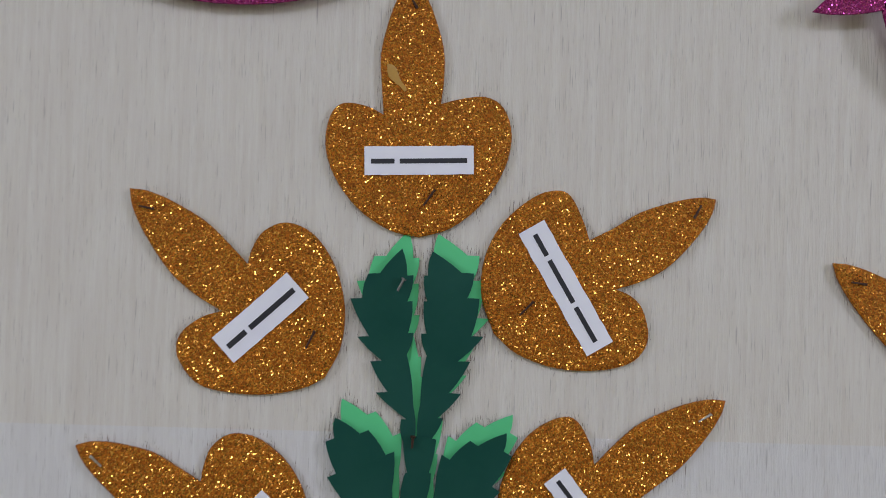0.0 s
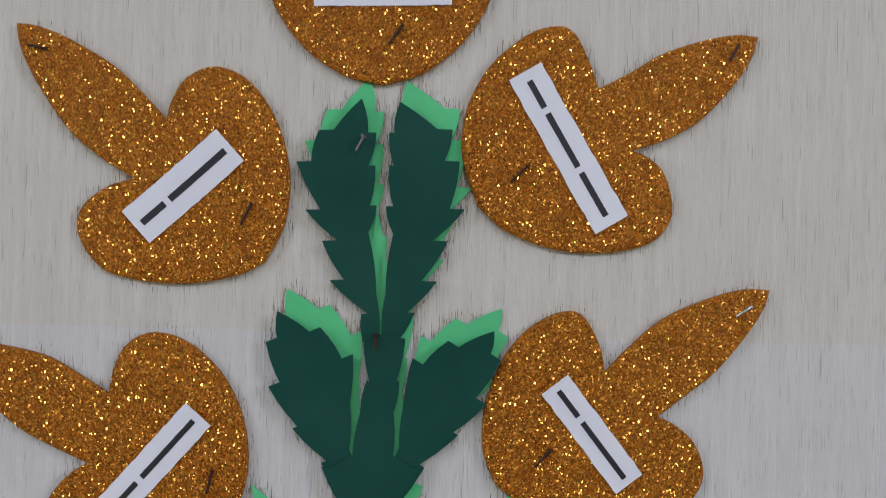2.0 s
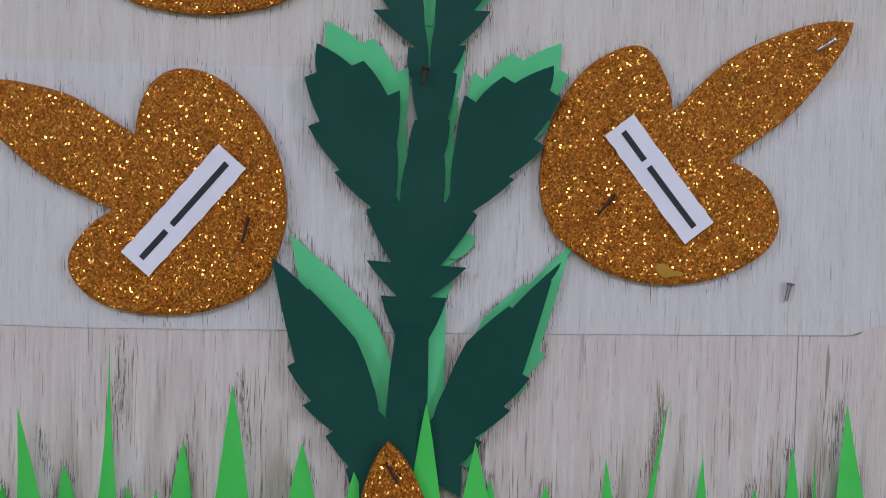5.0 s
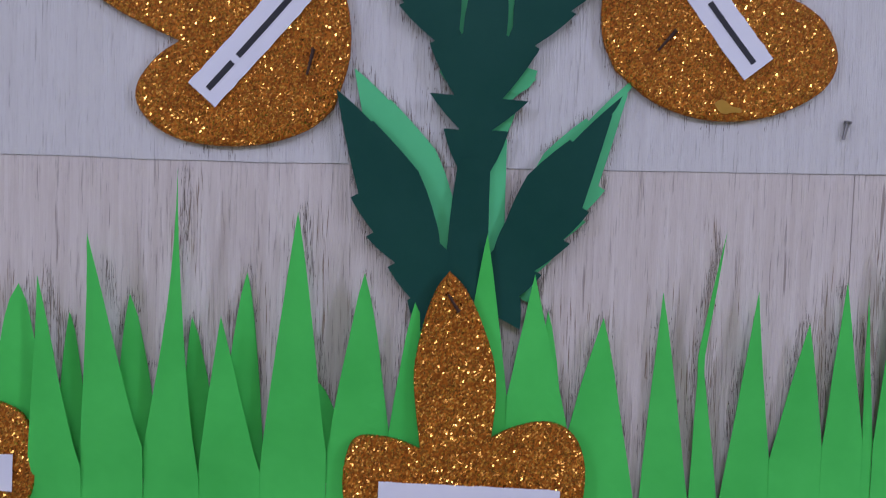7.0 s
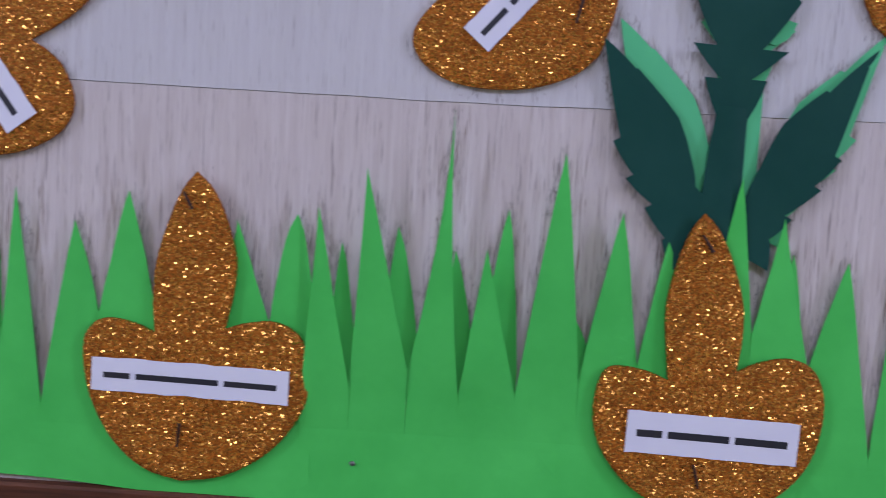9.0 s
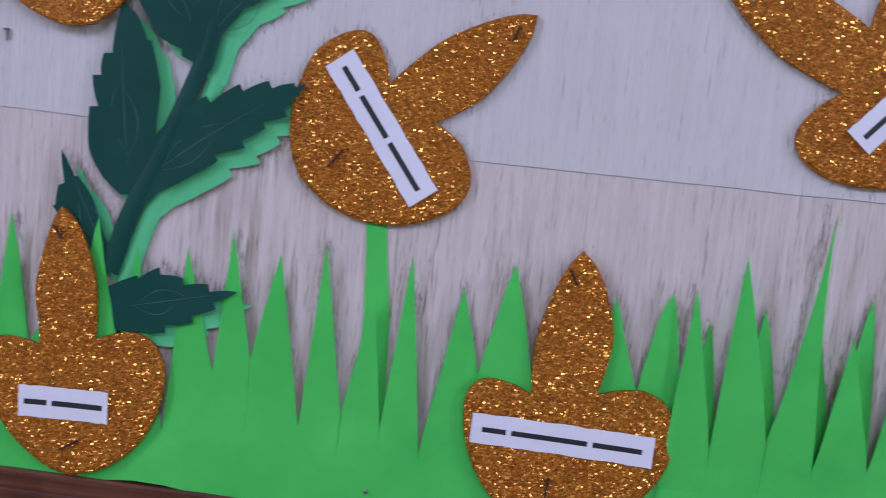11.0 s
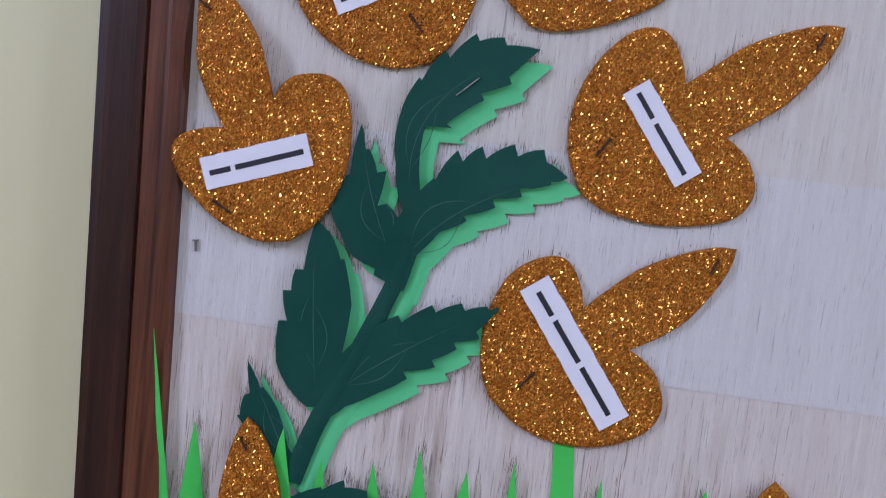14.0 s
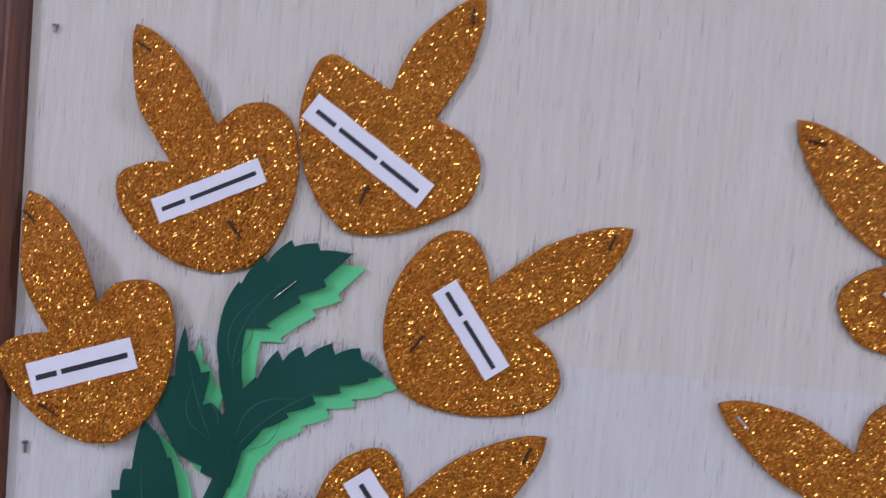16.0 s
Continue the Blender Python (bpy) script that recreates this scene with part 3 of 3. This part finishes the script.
def sprig_upper(s):
    leaf(s, (0.6352, 1.5241), (0.6312, 1.5869), (0.6271, 1.6500), [(0.114, 0.0047, 0.1), (0.259, 0.0206, 0.22), (0.422, 0.0235, 0.22), (0.552, 0.0314, 0.22), (0.751, 0.035, 0.22), (0.876, 0.0228, 0.22)], [(0.19, 0.0036, 0), (0.45, 0.0006, 0), (0.56, 0.0054, 0.1), (0.725, 0.0056, 0.1), (0.859, 0.0068, 0.12)], 0.004)
    leaf(s, (0.6448, 1.5243), (0.6459, 1.5864), (0.6470, 1.6488), [(0.20, 0.0032, 0), (0.45, 0.0006, 0), (0.565, 0.0050, 0.1), (0.736, 0.0042, 0.06), (0.871, 0.0048, 0.07)], [(0.125, 0.0121, 0.1), (0.259, 0.0231, 0.22), (0.429, 0.028, 0.22), (0.565, 0.036, 0.22), (0.763, 0.0322, 0.22), (0.894, 0.0278, 0.22)], 0.004)


def sprig_middle(s):
    leaf(s, (0.6223, 1.4557), (0.6045, 1.4971), (0.5865, 1.5387), [(0.098, 0.0083, 0.1), (0.344, 0.0156, 0.1), (0.618, 0.0189, 0.22), (0.861, 0.0115, 0.22)], [(0.106, 0.0074, 0), (0.361, 0.0172, 0), (0.611, 0.0279, 0.22), (0.824, 0.0174, 0.22)], 0.006)
    leaf(s, (0.6544, 1.4563), (0.6767, 1.4937), (0.6991, 1.5312), [(0.109, 0.0094, 0), (0.355, 0.0198, 0), (0.605, 0.0284, 0.22), (0.805, 0.0175, 0.22)], [(0.09, 0.0071, 0.1), (0.36, 0.013, 0.1), (0.605, 0.0169, 0.22), (0.874, 0.011, 0.22)], 0.006)
    leaf(s, (0.6347, 1.3999), (0.6383, 1.4639), (0.6421, 1.5284), [(0.147, 0.0167, 0.3), (0.274, 0.0248, 0.45), (0.448, 0.0265, 0.22), (0.505, 0.0112, 0), (0.675, 0.009, 0), (0.806, 0.0071, 0.05), (0.971, 0.0104, 0)], [(0.156, 0.015, 0.3), (0.276, 0.0234, 0.48), (0.47, 0.0261, 0.22), (0.514, 0.0097, 0), (0.686, 0.0082, 0), (0.816, 0.0096, 0.05), (0.986, 0.0111, 0)], 0.008)


def sprig_lower(s):
    stem(s, [(0.6348, 1.4052), (0.6333, 1.3779), (0.6319, 1.3302)], 0.0155, 0.022)
    leaf(s, (0.6269, 1.3301), (0.5973, 1.3769), (0.5669, 1.4367), [(0.145, 0.0168, 0.1), (0.306, 0.0172, 0.22), (0.456, 0.0193, 0.22), (0.618, 0.0171, 0.22)], [(0.288, 0.0109, 0), (0.403, 0.0151, 0), (0.589, 0.0181, 0), (0.839, 0.0094, 0.05)], 0.02)
    leaf(s, (0.6437, 1.3305), (0.6681, 1.3789), (0.7054, 1.4377), [(0.251, 0.0126, 0), (0.376, 0.0147, 0), (0.573, 0.0175, 0), (0.769, 0.0094, 0.1)], [(0.128, 0.0107, 0.05), (0.26, 0.014, 0.22), (0.432, 0.018, 0.22), (0.58, 0.0177, 0.22), (0.926, 0.0012, 0.1)], 0.018)


def sprig_side(s):
    stem(s, [(0.0806, 1.3130), (0.0921, 1.3506), (0.1102, 1.3918), (0.1301, 1.4424), (0.1357, 1.4666)], 0.012, 0.01)
    leaf(s, (0.0818, 1.3151), (0.0645, 1.3491), (0.0472, 1.3831), [(0.624, 0.0187, 0.1), (0.756, 0.0102, 0.22)], [(0.254, 0.0036, 0), (0.559, 0.0062, 0), (0.769, 0.0029, 0.1)], 0.006)
    leaf(s, (0.0910, 1.3610), (0.0814, 1.4190), (0.0800, 1.4732), [(0.106, 0.0167, 0), (0.239, 0.023, 0), (0.451, 0.0209, 0.22), (0.61, 0.0183, 0.22), (0.724, 0.0111, 0.22)], [(0.269, 0.0167, 0), (0.547, 0.0232, 0), (0.795, 0.0181, 0.1), (0.945, 0.0079, 0.05)], 0.006)
    leaf(s, (0.0926, 1.3631), (0.1315, 1.4016), (0.1930, 1.4353), [(0.453, 0.0214, 0.05), (0.583, 0.0202, 0.22), (0.739, 0.0169, 0.22), (0.858, 0.0109, 0.22), (0.951, 0.0034, 0.22)], [(0.107, 0.0104, 0), (0.307, 0.0143, 0), (0.474, 0.0153, 0.22), (0.625, 0.0169, 0.22), (0.754, 0.0126, 0.22), (0.866, 0.0124, 0.22)], 0.01)
    leaf(s, (0.1304, 1.4500), (0.1077, 1.4858), (0.1007, 1.5312), [(0.179, 0.0206, 0), (0.359, 0.0236, 0), (0.514, 0.0254, 0.05), (0.69, 0.0124, 0.1)], [(0.325, 0.0142, 0.1), (0.455, 0.0075, 0.22), (0.676, 0.0115, 0.22), (0.836, 0.0033, 0.22)], 0.006)
    leaf(s, (0.1263, 1.4410), (0.1471, 1.4940), (0.2216, 1.5141), [(0.501, 0.0244, 0.05), (0.631, 0.0321, 0.22), (0.719, 0.0288, 0.22), (0.834, 0.0246, 0.22), (0.932, 0.018, 0.22)], [(0.214, 0.0041, 0), (0.386, 0.0033, 0), (0.532, 0.0064, 0.1), (0.684, 0.0064, 0.22), (0.81, 0.0053, 0.22), (0.935, 0.0023, 0.22)], 0.01)
    leaf(s, (0.1357, 1.4833), (0.1137, 1.5525), (0.1970, 1.5832), [(0.211, 0.0083, 0), (0.375, 0.0131, 0), (0.57, 0.0178, 0.1), (0.703, 0.0199, 0.22), (0.821, 0.02, 0.22), (0.9, 0.0122, 0.22)], [(0.114, 0.0062, 0), (0.417, 0.002, 0.03), (0.494, 0.0154, 0.22), (0.735, 0.0151, 0.22), (0.871, 0.0135, 0.22)], 0.005)
    leaf(s, (0.0843, 1.2911), (0.1232, 1.3006), (0.1622, 1.3101), [(0.253, 0.0177, 0.1), (0.434, 0.0207, 0.22), (0.596, 0.0125, 0.22), (0.784, 0.0067, 0.22)], [(0.196, 0.0166, 0), (0.393, 0.0189, 0.22), (0.62, 0.015, 0.22), (0.804, 0.0088, 0.22)], 0.013)


DARK = "dark green cut-paper leaf sprig pinned over pale green paper"
PALE = "pale green cut-paper leaf sprig pinned flat on the board"
for shape, dx, dz in ((sprig_upper, 0.0035, 0.0115), (sprig_middle, 0.0040, 0.0115), (sprig_lower, 0.0080, 0.0110), (sprig_side, 0.0085, -0.0080)):
    pale = Sprig("paper_sprig", LIGHT_GREEN, dx, dz, 0.0004, PALE, 0.0012)
    shape(pale)
    if shape is sprig_upper:
        leaf(pale, (0.6354, 1.5378), (0.6351, 1.5571), (0.6325, 1.5816), [(0.30, 0.0062, 0.35), (0.65, 0.0050, 0.35)], [(0.40, 0.0058, 0.4), (0.70, 0.0042, 0.3)], 0.002)
    if shape is sprig_middle:
        leaf(pale, (0.6431, 1.4335), (0.6512, 1.4326), (0.6602, 1.4377), [(0.35, 0.0055, 0.0), (0.7, 0.0050, 0.0)], [(0.35, 0.0075, 0.0), (0.7, 0.0055, 0.0)], 0.004)
        leaf(pale, (0.6218, 1.4358), (0.6172, 1.4368), (0.6126, 1.4373), [(0.5, 0.0035, 0.0)], [(0.5, 0.0050, 0.0)], 0.004)
    dark = Sprig("paper_sprig", DARK_GREEN, 0.0, 0.0, 0.0034, DARK, 0.0020)
    dark.creased = shape is sprig_side
    shape(dark)


# ---- paper grass ----
LEFT_EDGE = [(0.0019, 1.2388), (-0.0107, 1.3968), (0.0090, 1.2609), (0.0182, 1.3423), (0.0312, 1.2629), (0.0726, 1.3456), (0.0888, 1.2703), (0.0981, 1.3304), (0.1195, 1.2208), (0.1291, 1.3323), (0.1487, 1.2586), (0.1565, 1.3445), (0.1715, 1.2697), (0.1856, 1.3350), (0.2042, 1.2315), (0.2128, 1.3444), (0.2293, 1.2434), (0.2441, 1.3178), (0.2539, 1.2381), (0.2641, 1.3434), (0.2785, 1.2262), (0.2957, 1.3275), (0.3088, 1.2774), (0.3242, 1.3447, 0.9), (0.3404, 1.2781), (0.3537, 1.3228), (0.3748, 1.2807), (0.3827, 1.3325), (0.4009, 1.2779), (0.4141, 1.3377, 0.62), (0.4256, 1.2720)]
MIDDLE_EDGE = [(0.4192, 1.2274), (0.4262, 1.3423), (0.4454, 1.2475), (0.4505, 1.3634), (0.4760, 1.2587), (0.4935, 1.3954, 1.75), (0.5035, 1.2452), (0.5140, 1.3251), (0.5336, 1.2476), (0.5509, 1.3767, 0.9), (0.5663, 1.2580), (0.5833, 1.3482, 0.85), (0.5967, 1.2682), (0.6078, 1.3343, 0.85), (0.6292, 1.2728), (0.6421, 1.3691, 0.9), (0.6545, 1.2889), (0.6664, 1.3498), (0.6858, 1.2712)]
RIGHT_EDGE = [(0.6844, 1.2670), (0.7012, 1.3293, 0.9), (0.7223, 1.2238), (0.7301, 1.3427), (0.7474, 1.2358), (0.7503, 1.3193), (0.7621, 1.2357), (0.7770, 1.3449), (0.7874, 1.2606), (0.8036, 1.3294), (0.8133, 1.2671), (0.8213, 1.3504), (0.8337, 1.2706), (0.8316, 1.3445), (0.8388, 1.2707), (0.8459, 1.3722), (0.8701, 1.2744)]


TIPS = []


def grass_sheet(edge, deep, seed, lift=0.0):
    """One sheet cut into blades: valleys and tips in turn; each blade leans off the board by its own amount."""
    rnd = random.Random(seed)
    root = tagged(empty("paper_grass", edge[0][0], -deep, 1.19), "bright green paper strip cut into grass blades along the board's foot", "paper grass", "paper grass along the board")
    low = min(p[1] for p in edge[::2]) - 0.004
    x0, x1 = edge[0][0], edge[-1][0]
    bm = bmesh.new()
    rows = []
    n = max(6, int((x1 - x0) / 0.02))
    for k in range(n + 1):
        x = x0 + (x1 - x0) * k / n
        puff = -0.0010 * math.sin(x * 60 + seed)
        rows.append([bm.verts.new((x - root.location.x, puff * f, z - root.location.z)) for z, f in ((1.1812 + 0.0050 * max(0.0, 1 - ((x - 0.25) / 0.09) ** 2) + 0.003 * max(0.0, 1 - ((x - 0.11) / 0.03) ** 2), 0.2), (1.2, 1.0), (low, 0.0))])
    for a, b in zip(rows, rows[1:]):
        for i in range(2):
            bm.faces.new((a[i], a[i + 1], b[i + 1], b[i]))
    thicken(bm)
    part("strip", bm, GRASS_GREEN, root)
    for k in range(1, len(edge) - 1, 2):
        blade(root, edge[k - 1], edge[k], edge[k + 1], low, 0.0065 if edge[k][0] < 0 else rnd.uniform(0.0004, 0.0022) + max(0.0, edge[k][1] - 1.34) * 0.06, rnd.uniform(-0.25, 0.25), (k % 4) * 0.00004, edge[k][2] if len(edge[k]) > 2 else 1.0, lift if 0.425 < edge[k][0] < 0.56 else 0.0)
    return root


def blade(root, a, tip, b, low, lean, twist, step, taper=1.0, lift=0.0):
    """One cut blade between two valleys. taper above 1 draws the tip out, below 1 rounds it; lift is how far its foot stands off the board."""
    bm = bmesh.new()
    n, rows, edges = 9, [], ([], [])
    for k in range(n + 1):
        t = k / n
        if k == 0:
            l, r = Vector((a[0], low)), Vector((b[0], low))
        else:
            u = (k - 1) / (n - 1)
            l, r = Vector(a).lerp(Vector(tip[:2]), u), Vector(b).lerp(Vector(tip[:2]), u)
            fat = 0.0002 * math.sin(math.pi * u)
            wide = (1 - u) ** taper
            wob = 0.0004 * noise.noise(Vector((tip[0] * 90, u * 3, 0)))
            l.x, r.x = tip[0] + (a[0] - tip[0]) * wide - fat + wob, tip[0] + (b[0] - tip[0]) * wide + fat + wob
            for line, e in zip(edges, (l, r)):
                line.append(Vector((e.x, 0, e.y)))
        rise = min(1.0, t / 0.3)
        off = -step - lean * t * t - lift * rise * rise * (3 - 2 * rise)
        turn = twist * t * (r.x - l.x)
        puff = -0.0010 * t * (1 - t) * 4
        m = (l + r) / 2
        rows.append([bm.verts.new((p.x - root.location.x, off + d, p.y - root.location.z)) for p, d in ((l, turn), (m, puff), (r, -turn))])
    for p, q in zip(rows, rows[1:]):
        for i in range(2):
            bm.faces.new((p[i], p[i + 1], q[i + 1], q[i]))
    bmesh.ops.remove_doubles(bm, verts=bm.verts[:], dist=0.00005)
    thicken(bm)
    for line in edges:
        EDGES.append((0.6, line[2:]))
    TIPS.append(tip[:2])
    return part("blade", bm, GRASS_GREEN, root)


left_grass = grass_sheet(LEFT_EDGE, 0.0034, 2)
middle_grass = grass_sheet(MIDDLE_EDGE, 0.0042, 5, 0.0042)
right_grass = grass_sheet(RIGHT_EDGE, 0.0034, 9)
blade(right_grass, (0.7485, 1.3119), (0.7588, 1.3734), (0.7518, 1.3119), 1.300, 0.002, 0.0, 0.0025)
# darker rounded blades of a second layer behind the middle sheet
for a, tip, b in (((0.4320, 1.2477), (0.4374, 1.3241), (0.4491, 1.2477)), ((0.4601, 1.2518), (0.4671, 1.3338), (0.4832, 1.2518)), ((0.4943, 1.2498), (0.4977, 1.3233), (0.5119, 1.2579)), ((0.5134, 1.2619), (0.5248, 1.3463), (0.5340, 1.2620)), ((0.5587, 1.2621), (0.5611, 1.2922), (0.5733, 1.2681)), ((0.6695, 1.2684), (0.6742, 1.3316), (0.6836, 1.2684))):
    blade(middle_grass, a, tip, b, 1.242, -0.0010, -0.10, -0.0018, 0.72)

# the tall green stalk under a side flower
bm = bmesh.new()
rows = [[bm.verts.new((x + e * w - left_grass.location.x, 0.0024 + 0.0006 * e * e, z - left_grass.location.z)) for e in (-1, 0, 1)] for x, z, w in [(0.2460, 1.2393, 0.0098), (0.2454, 1.3040, 0.0078), (0.2419, 1.3403, 0.0063), (0.2398, 1.3635, 0.0060), (0.2385, 1.3767, 0.0060)]]
for p, q in zip(rows, rows[1:]):
    for i in range(2):
        bm.faces.new((p[i], p[i + 1], q[i + 1], q[i]))
thicken(bm)
part("stalk", bm, GRASS_GREEN, left_grass, "tall bright green paper stalk")


# ---- purple cutouts near the top ----
def lens_outline(length, width, blunt):
    up = [(length * k / 14, width / 2 * math.sin(math.pi * (k / 14) ** blunt), 0) for k in range(15)]
    down = [(x, -y, 0) for x, y, _ in up[-2:0:-1]]
    return [Vector(p) for p in up + down]


blossom = tagged(empty("glitter_petals", 0.9017, -0.012, 1.8091), "magenta purple glitter foam petals standing off the board", "flower")
for x, z, turn, length, width in ((-0.0113, 0.0037, 19, 0.12, 0.026), (0.0340, 0.0130, -50, 0.11, 0.030)):
    petal = part("petal", sheet_mesh(lens_outline(length, width, 0.85), (length * 0.45, 0, 0), 0.002, lambda u, v: 0.0), PURPLE, blossom)
    petal.matrix_basis = pose(x, 0, z, 0, -turn, 0)
oval = tagged(empty("glitter_oval", 0.5128, -0.006, 1.8555), "magenta purple glitter foam cutout with a rounded lower edge", "foam cutout")
ring = [Vector((0.105 * math.cos(a), 0.050 * math.sin(a), 0)) for a in (2 * math.pi * k / 48 for k in range(48))]
part("cutout", sheet_mesh(ring, (0, 0, 0), 0.002, lambda u, v: 0.002), PURPLE, oval)


# ---- fixings ----
def nail(x, z, turn, length, deep, mat=NAIL, label="bent grey steel nail in the whitewashed board"):
    """A bent-over nail: a shank lying on the board and a small flat head."""
    root = new("nail")
    root.matrix_world = pose(x, -deep, z, 0, turn, 0)
    tagged(root, label, "nail", "nails in the board")
    for name, r, y, z0, z1 in (("shank", 0.0009, -0.0012, -length / 2, length / 2), ("head", 0.0019, -0.0014, length / 2 - 0.0006, length / 2 + 0.0005)):
        bm = bmesh.new()
        bmesh.ops.create_cone(bm, segments=12, radius1=r * 0.85, radius2=r, depth=z1 - z0, cap_ends=True, matrix=Matrix.Translation((0, y, (z0 + z1) / 2)))
        part(name, bm, mat, root)
    return root


nail(0.8175, 1.4251, 12, 0.0085, 0.0)
nail(0.0071, 1.4479, -5, 0.0065, 0.0)
nail(0.0056, 1.7016, 0, 0.0040, 0.0)
nail(0.6269, 1.6262, 27, 0.0085, 0.0062, NAIL, "bright steel nail through a dark green leaf")
nail(0.6377, 1.5241, 4, 0.0075, 0.0062, RUST, "dark steel nail through the paper stem")

loose = tagged(mesh_object("staple", staple_mesh(0.0165, 0.0007), STEEL), "bright steel staple through a dark green leaf", "staple")
loose.matrix_world = pose(0.1590, -0.0062, 1.5585, 0, -43, 0)

for x, z in ((0.4492, 1.2057), (0.2496, 1.1979)):
    bm = bmesh.new()
    bmesh.ops.create_uvsphere(bm, u_segments=12, v_segments=6, radius=0.0017, matrix=Matrix.Diagonal((1, 0.5, 0.8, 1)))
    tack = tagged(mesh_object("tack", bm, NAIL), "small steel tack head in the green paper", "tack", "tacks in the paper grass")
    tack.location = (x, -0.0056, z)

for x, z, r in ((-0.0213, 1.1966, 0.0012), (0.0822, 1.1615, 0.0016), (-0.0359, 1.2415, 0.0016), (-0.0372, 1.2515, 0.0011), (-0.0318, 1.6168, 0.0011)):
    bm = bmesh.new()
    bmesh.ops.create_cone(bm, segments=12, radius1=r, radius2=r * 0.8, depth=0.0012, cap_ends=True, matrix=Matrix.Rotation(radians(90), 4, "X"))
    pin = board_part("nail_head", bm, RUST, "dark sunken nail head")
    pin.location = Vector((x, (-0.0082 if x < -0.0225 else -0.0068), z))


# ---- shade beside the cutouts and grass, painted as thin brown slivers on the board ----
def sliver_mesh(name, slivers, mat, label):
    """Thin upright slivers of painted shade lying on the board: x, z, length, width."""
    verts, faces = [], []
    for x, z, length, width in slivers:
        face = 0.0 if z > seam_line(x) else (0.0005 if x < 0.8243 else 0.0008)
        k = len(verts)
        lean = 0.06 * length * noise.noise(Vector((x * 300, z * 90, 2)))
        verts += [(x - lean, face - 0.00004, z - length / 2), (x - width / 2, face - 0.00004, z), (x + width / 2, face - 0.00004, z), (x + lean, face - 0.00004, z + length / 2), (x, face - 0.00014, z)]
        faces += [(k, k + 2, k + 4), (k + 2, k + 3, k + 4), (k + 3, k + 1, k + 4), (k + 1, k, k + 4)]
    me = bpy.data.meshes.new(name)
    me.from_pydata(verts, [], faces)
    me.materials.append(mat)
    ob = tagged(new(name, me), label, kind="stuff")
    ob.parent = board
    ob.matrix_parent_inverse = Matrix.Translation(board.location).inverted()


def sliver_material(name, dark, light):
    m, nt, nodes, links, bsdf = material(name)
    geo = nodes.new("ShaderNodeNewGeometry")
    links.new(ramp(nt, geo.outputs["Random Per Island"], [(0.0, dark), (1.0, light)]), bsdf.inputs["Base Color"])
    bsdf.inputs["Roughness"].default_value = 0.85
    bsdf.inputs["Specular IOR Level"].default_value = 0.15
    return m


rnd = random.Random(11)
shade_slivers, streaks = [], []
# streaky edge shade painted along each outline; wear here sets its density
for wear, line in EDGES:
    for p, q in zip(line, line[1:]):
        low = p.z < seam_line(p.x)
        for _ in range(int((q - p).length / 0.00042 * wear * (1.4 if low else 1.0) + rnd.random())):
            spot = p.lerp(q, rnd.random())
            breakup = noise.noise(Vector((spot.x * 55, spot.z * 40, 7)))
            if breakup < -0.12:
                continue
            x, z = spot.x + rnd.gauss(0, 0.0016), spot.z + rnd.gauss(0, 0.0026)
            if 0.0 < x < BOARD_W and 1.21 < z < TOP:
                shade_slivers.append((x, z, 0.0015 + rnd.expovariate(1 / (0.0042 if low else 0.0028)), rnd.uniform(0.00014, 0.00042)))
# blade shadows, painted as brown streaks to the left and right of each tip
for tip in TIPS:
    for side in (-1, 1):
        x0, n = tip[0] + side * rnd.uniform(0.004, 0.011), rnd.choice((0, 6, 16, 30))
        for _ in range(n):
            x, z = x0 + rnd.gauss(0, 0.0022), tip[1] - rnd.uniform(-0.004, 0.060)
            if 0.0 < x < BOARD_W:
                streaks.append((x, z, rnd.uniform(0.006, 0.026), rnd.uniform(0.0002, 0.0006)))
sliver_mesh("edge_shade", shade_slivers, sliver_material("edge_shade_brown", (0.11, 0.085, 0.062), (0.46, 0.40, 0.33)), "fine dark slivers painted as shade beside the cutouts")
sliver_mesh("blade_shade", streaks, sliver_material("blade_shade_brown", (0.27, 0.195, 0.13), (0.52, 0.44, 0.36)), "brown streaks painted as blade shadows behind the paper grass")
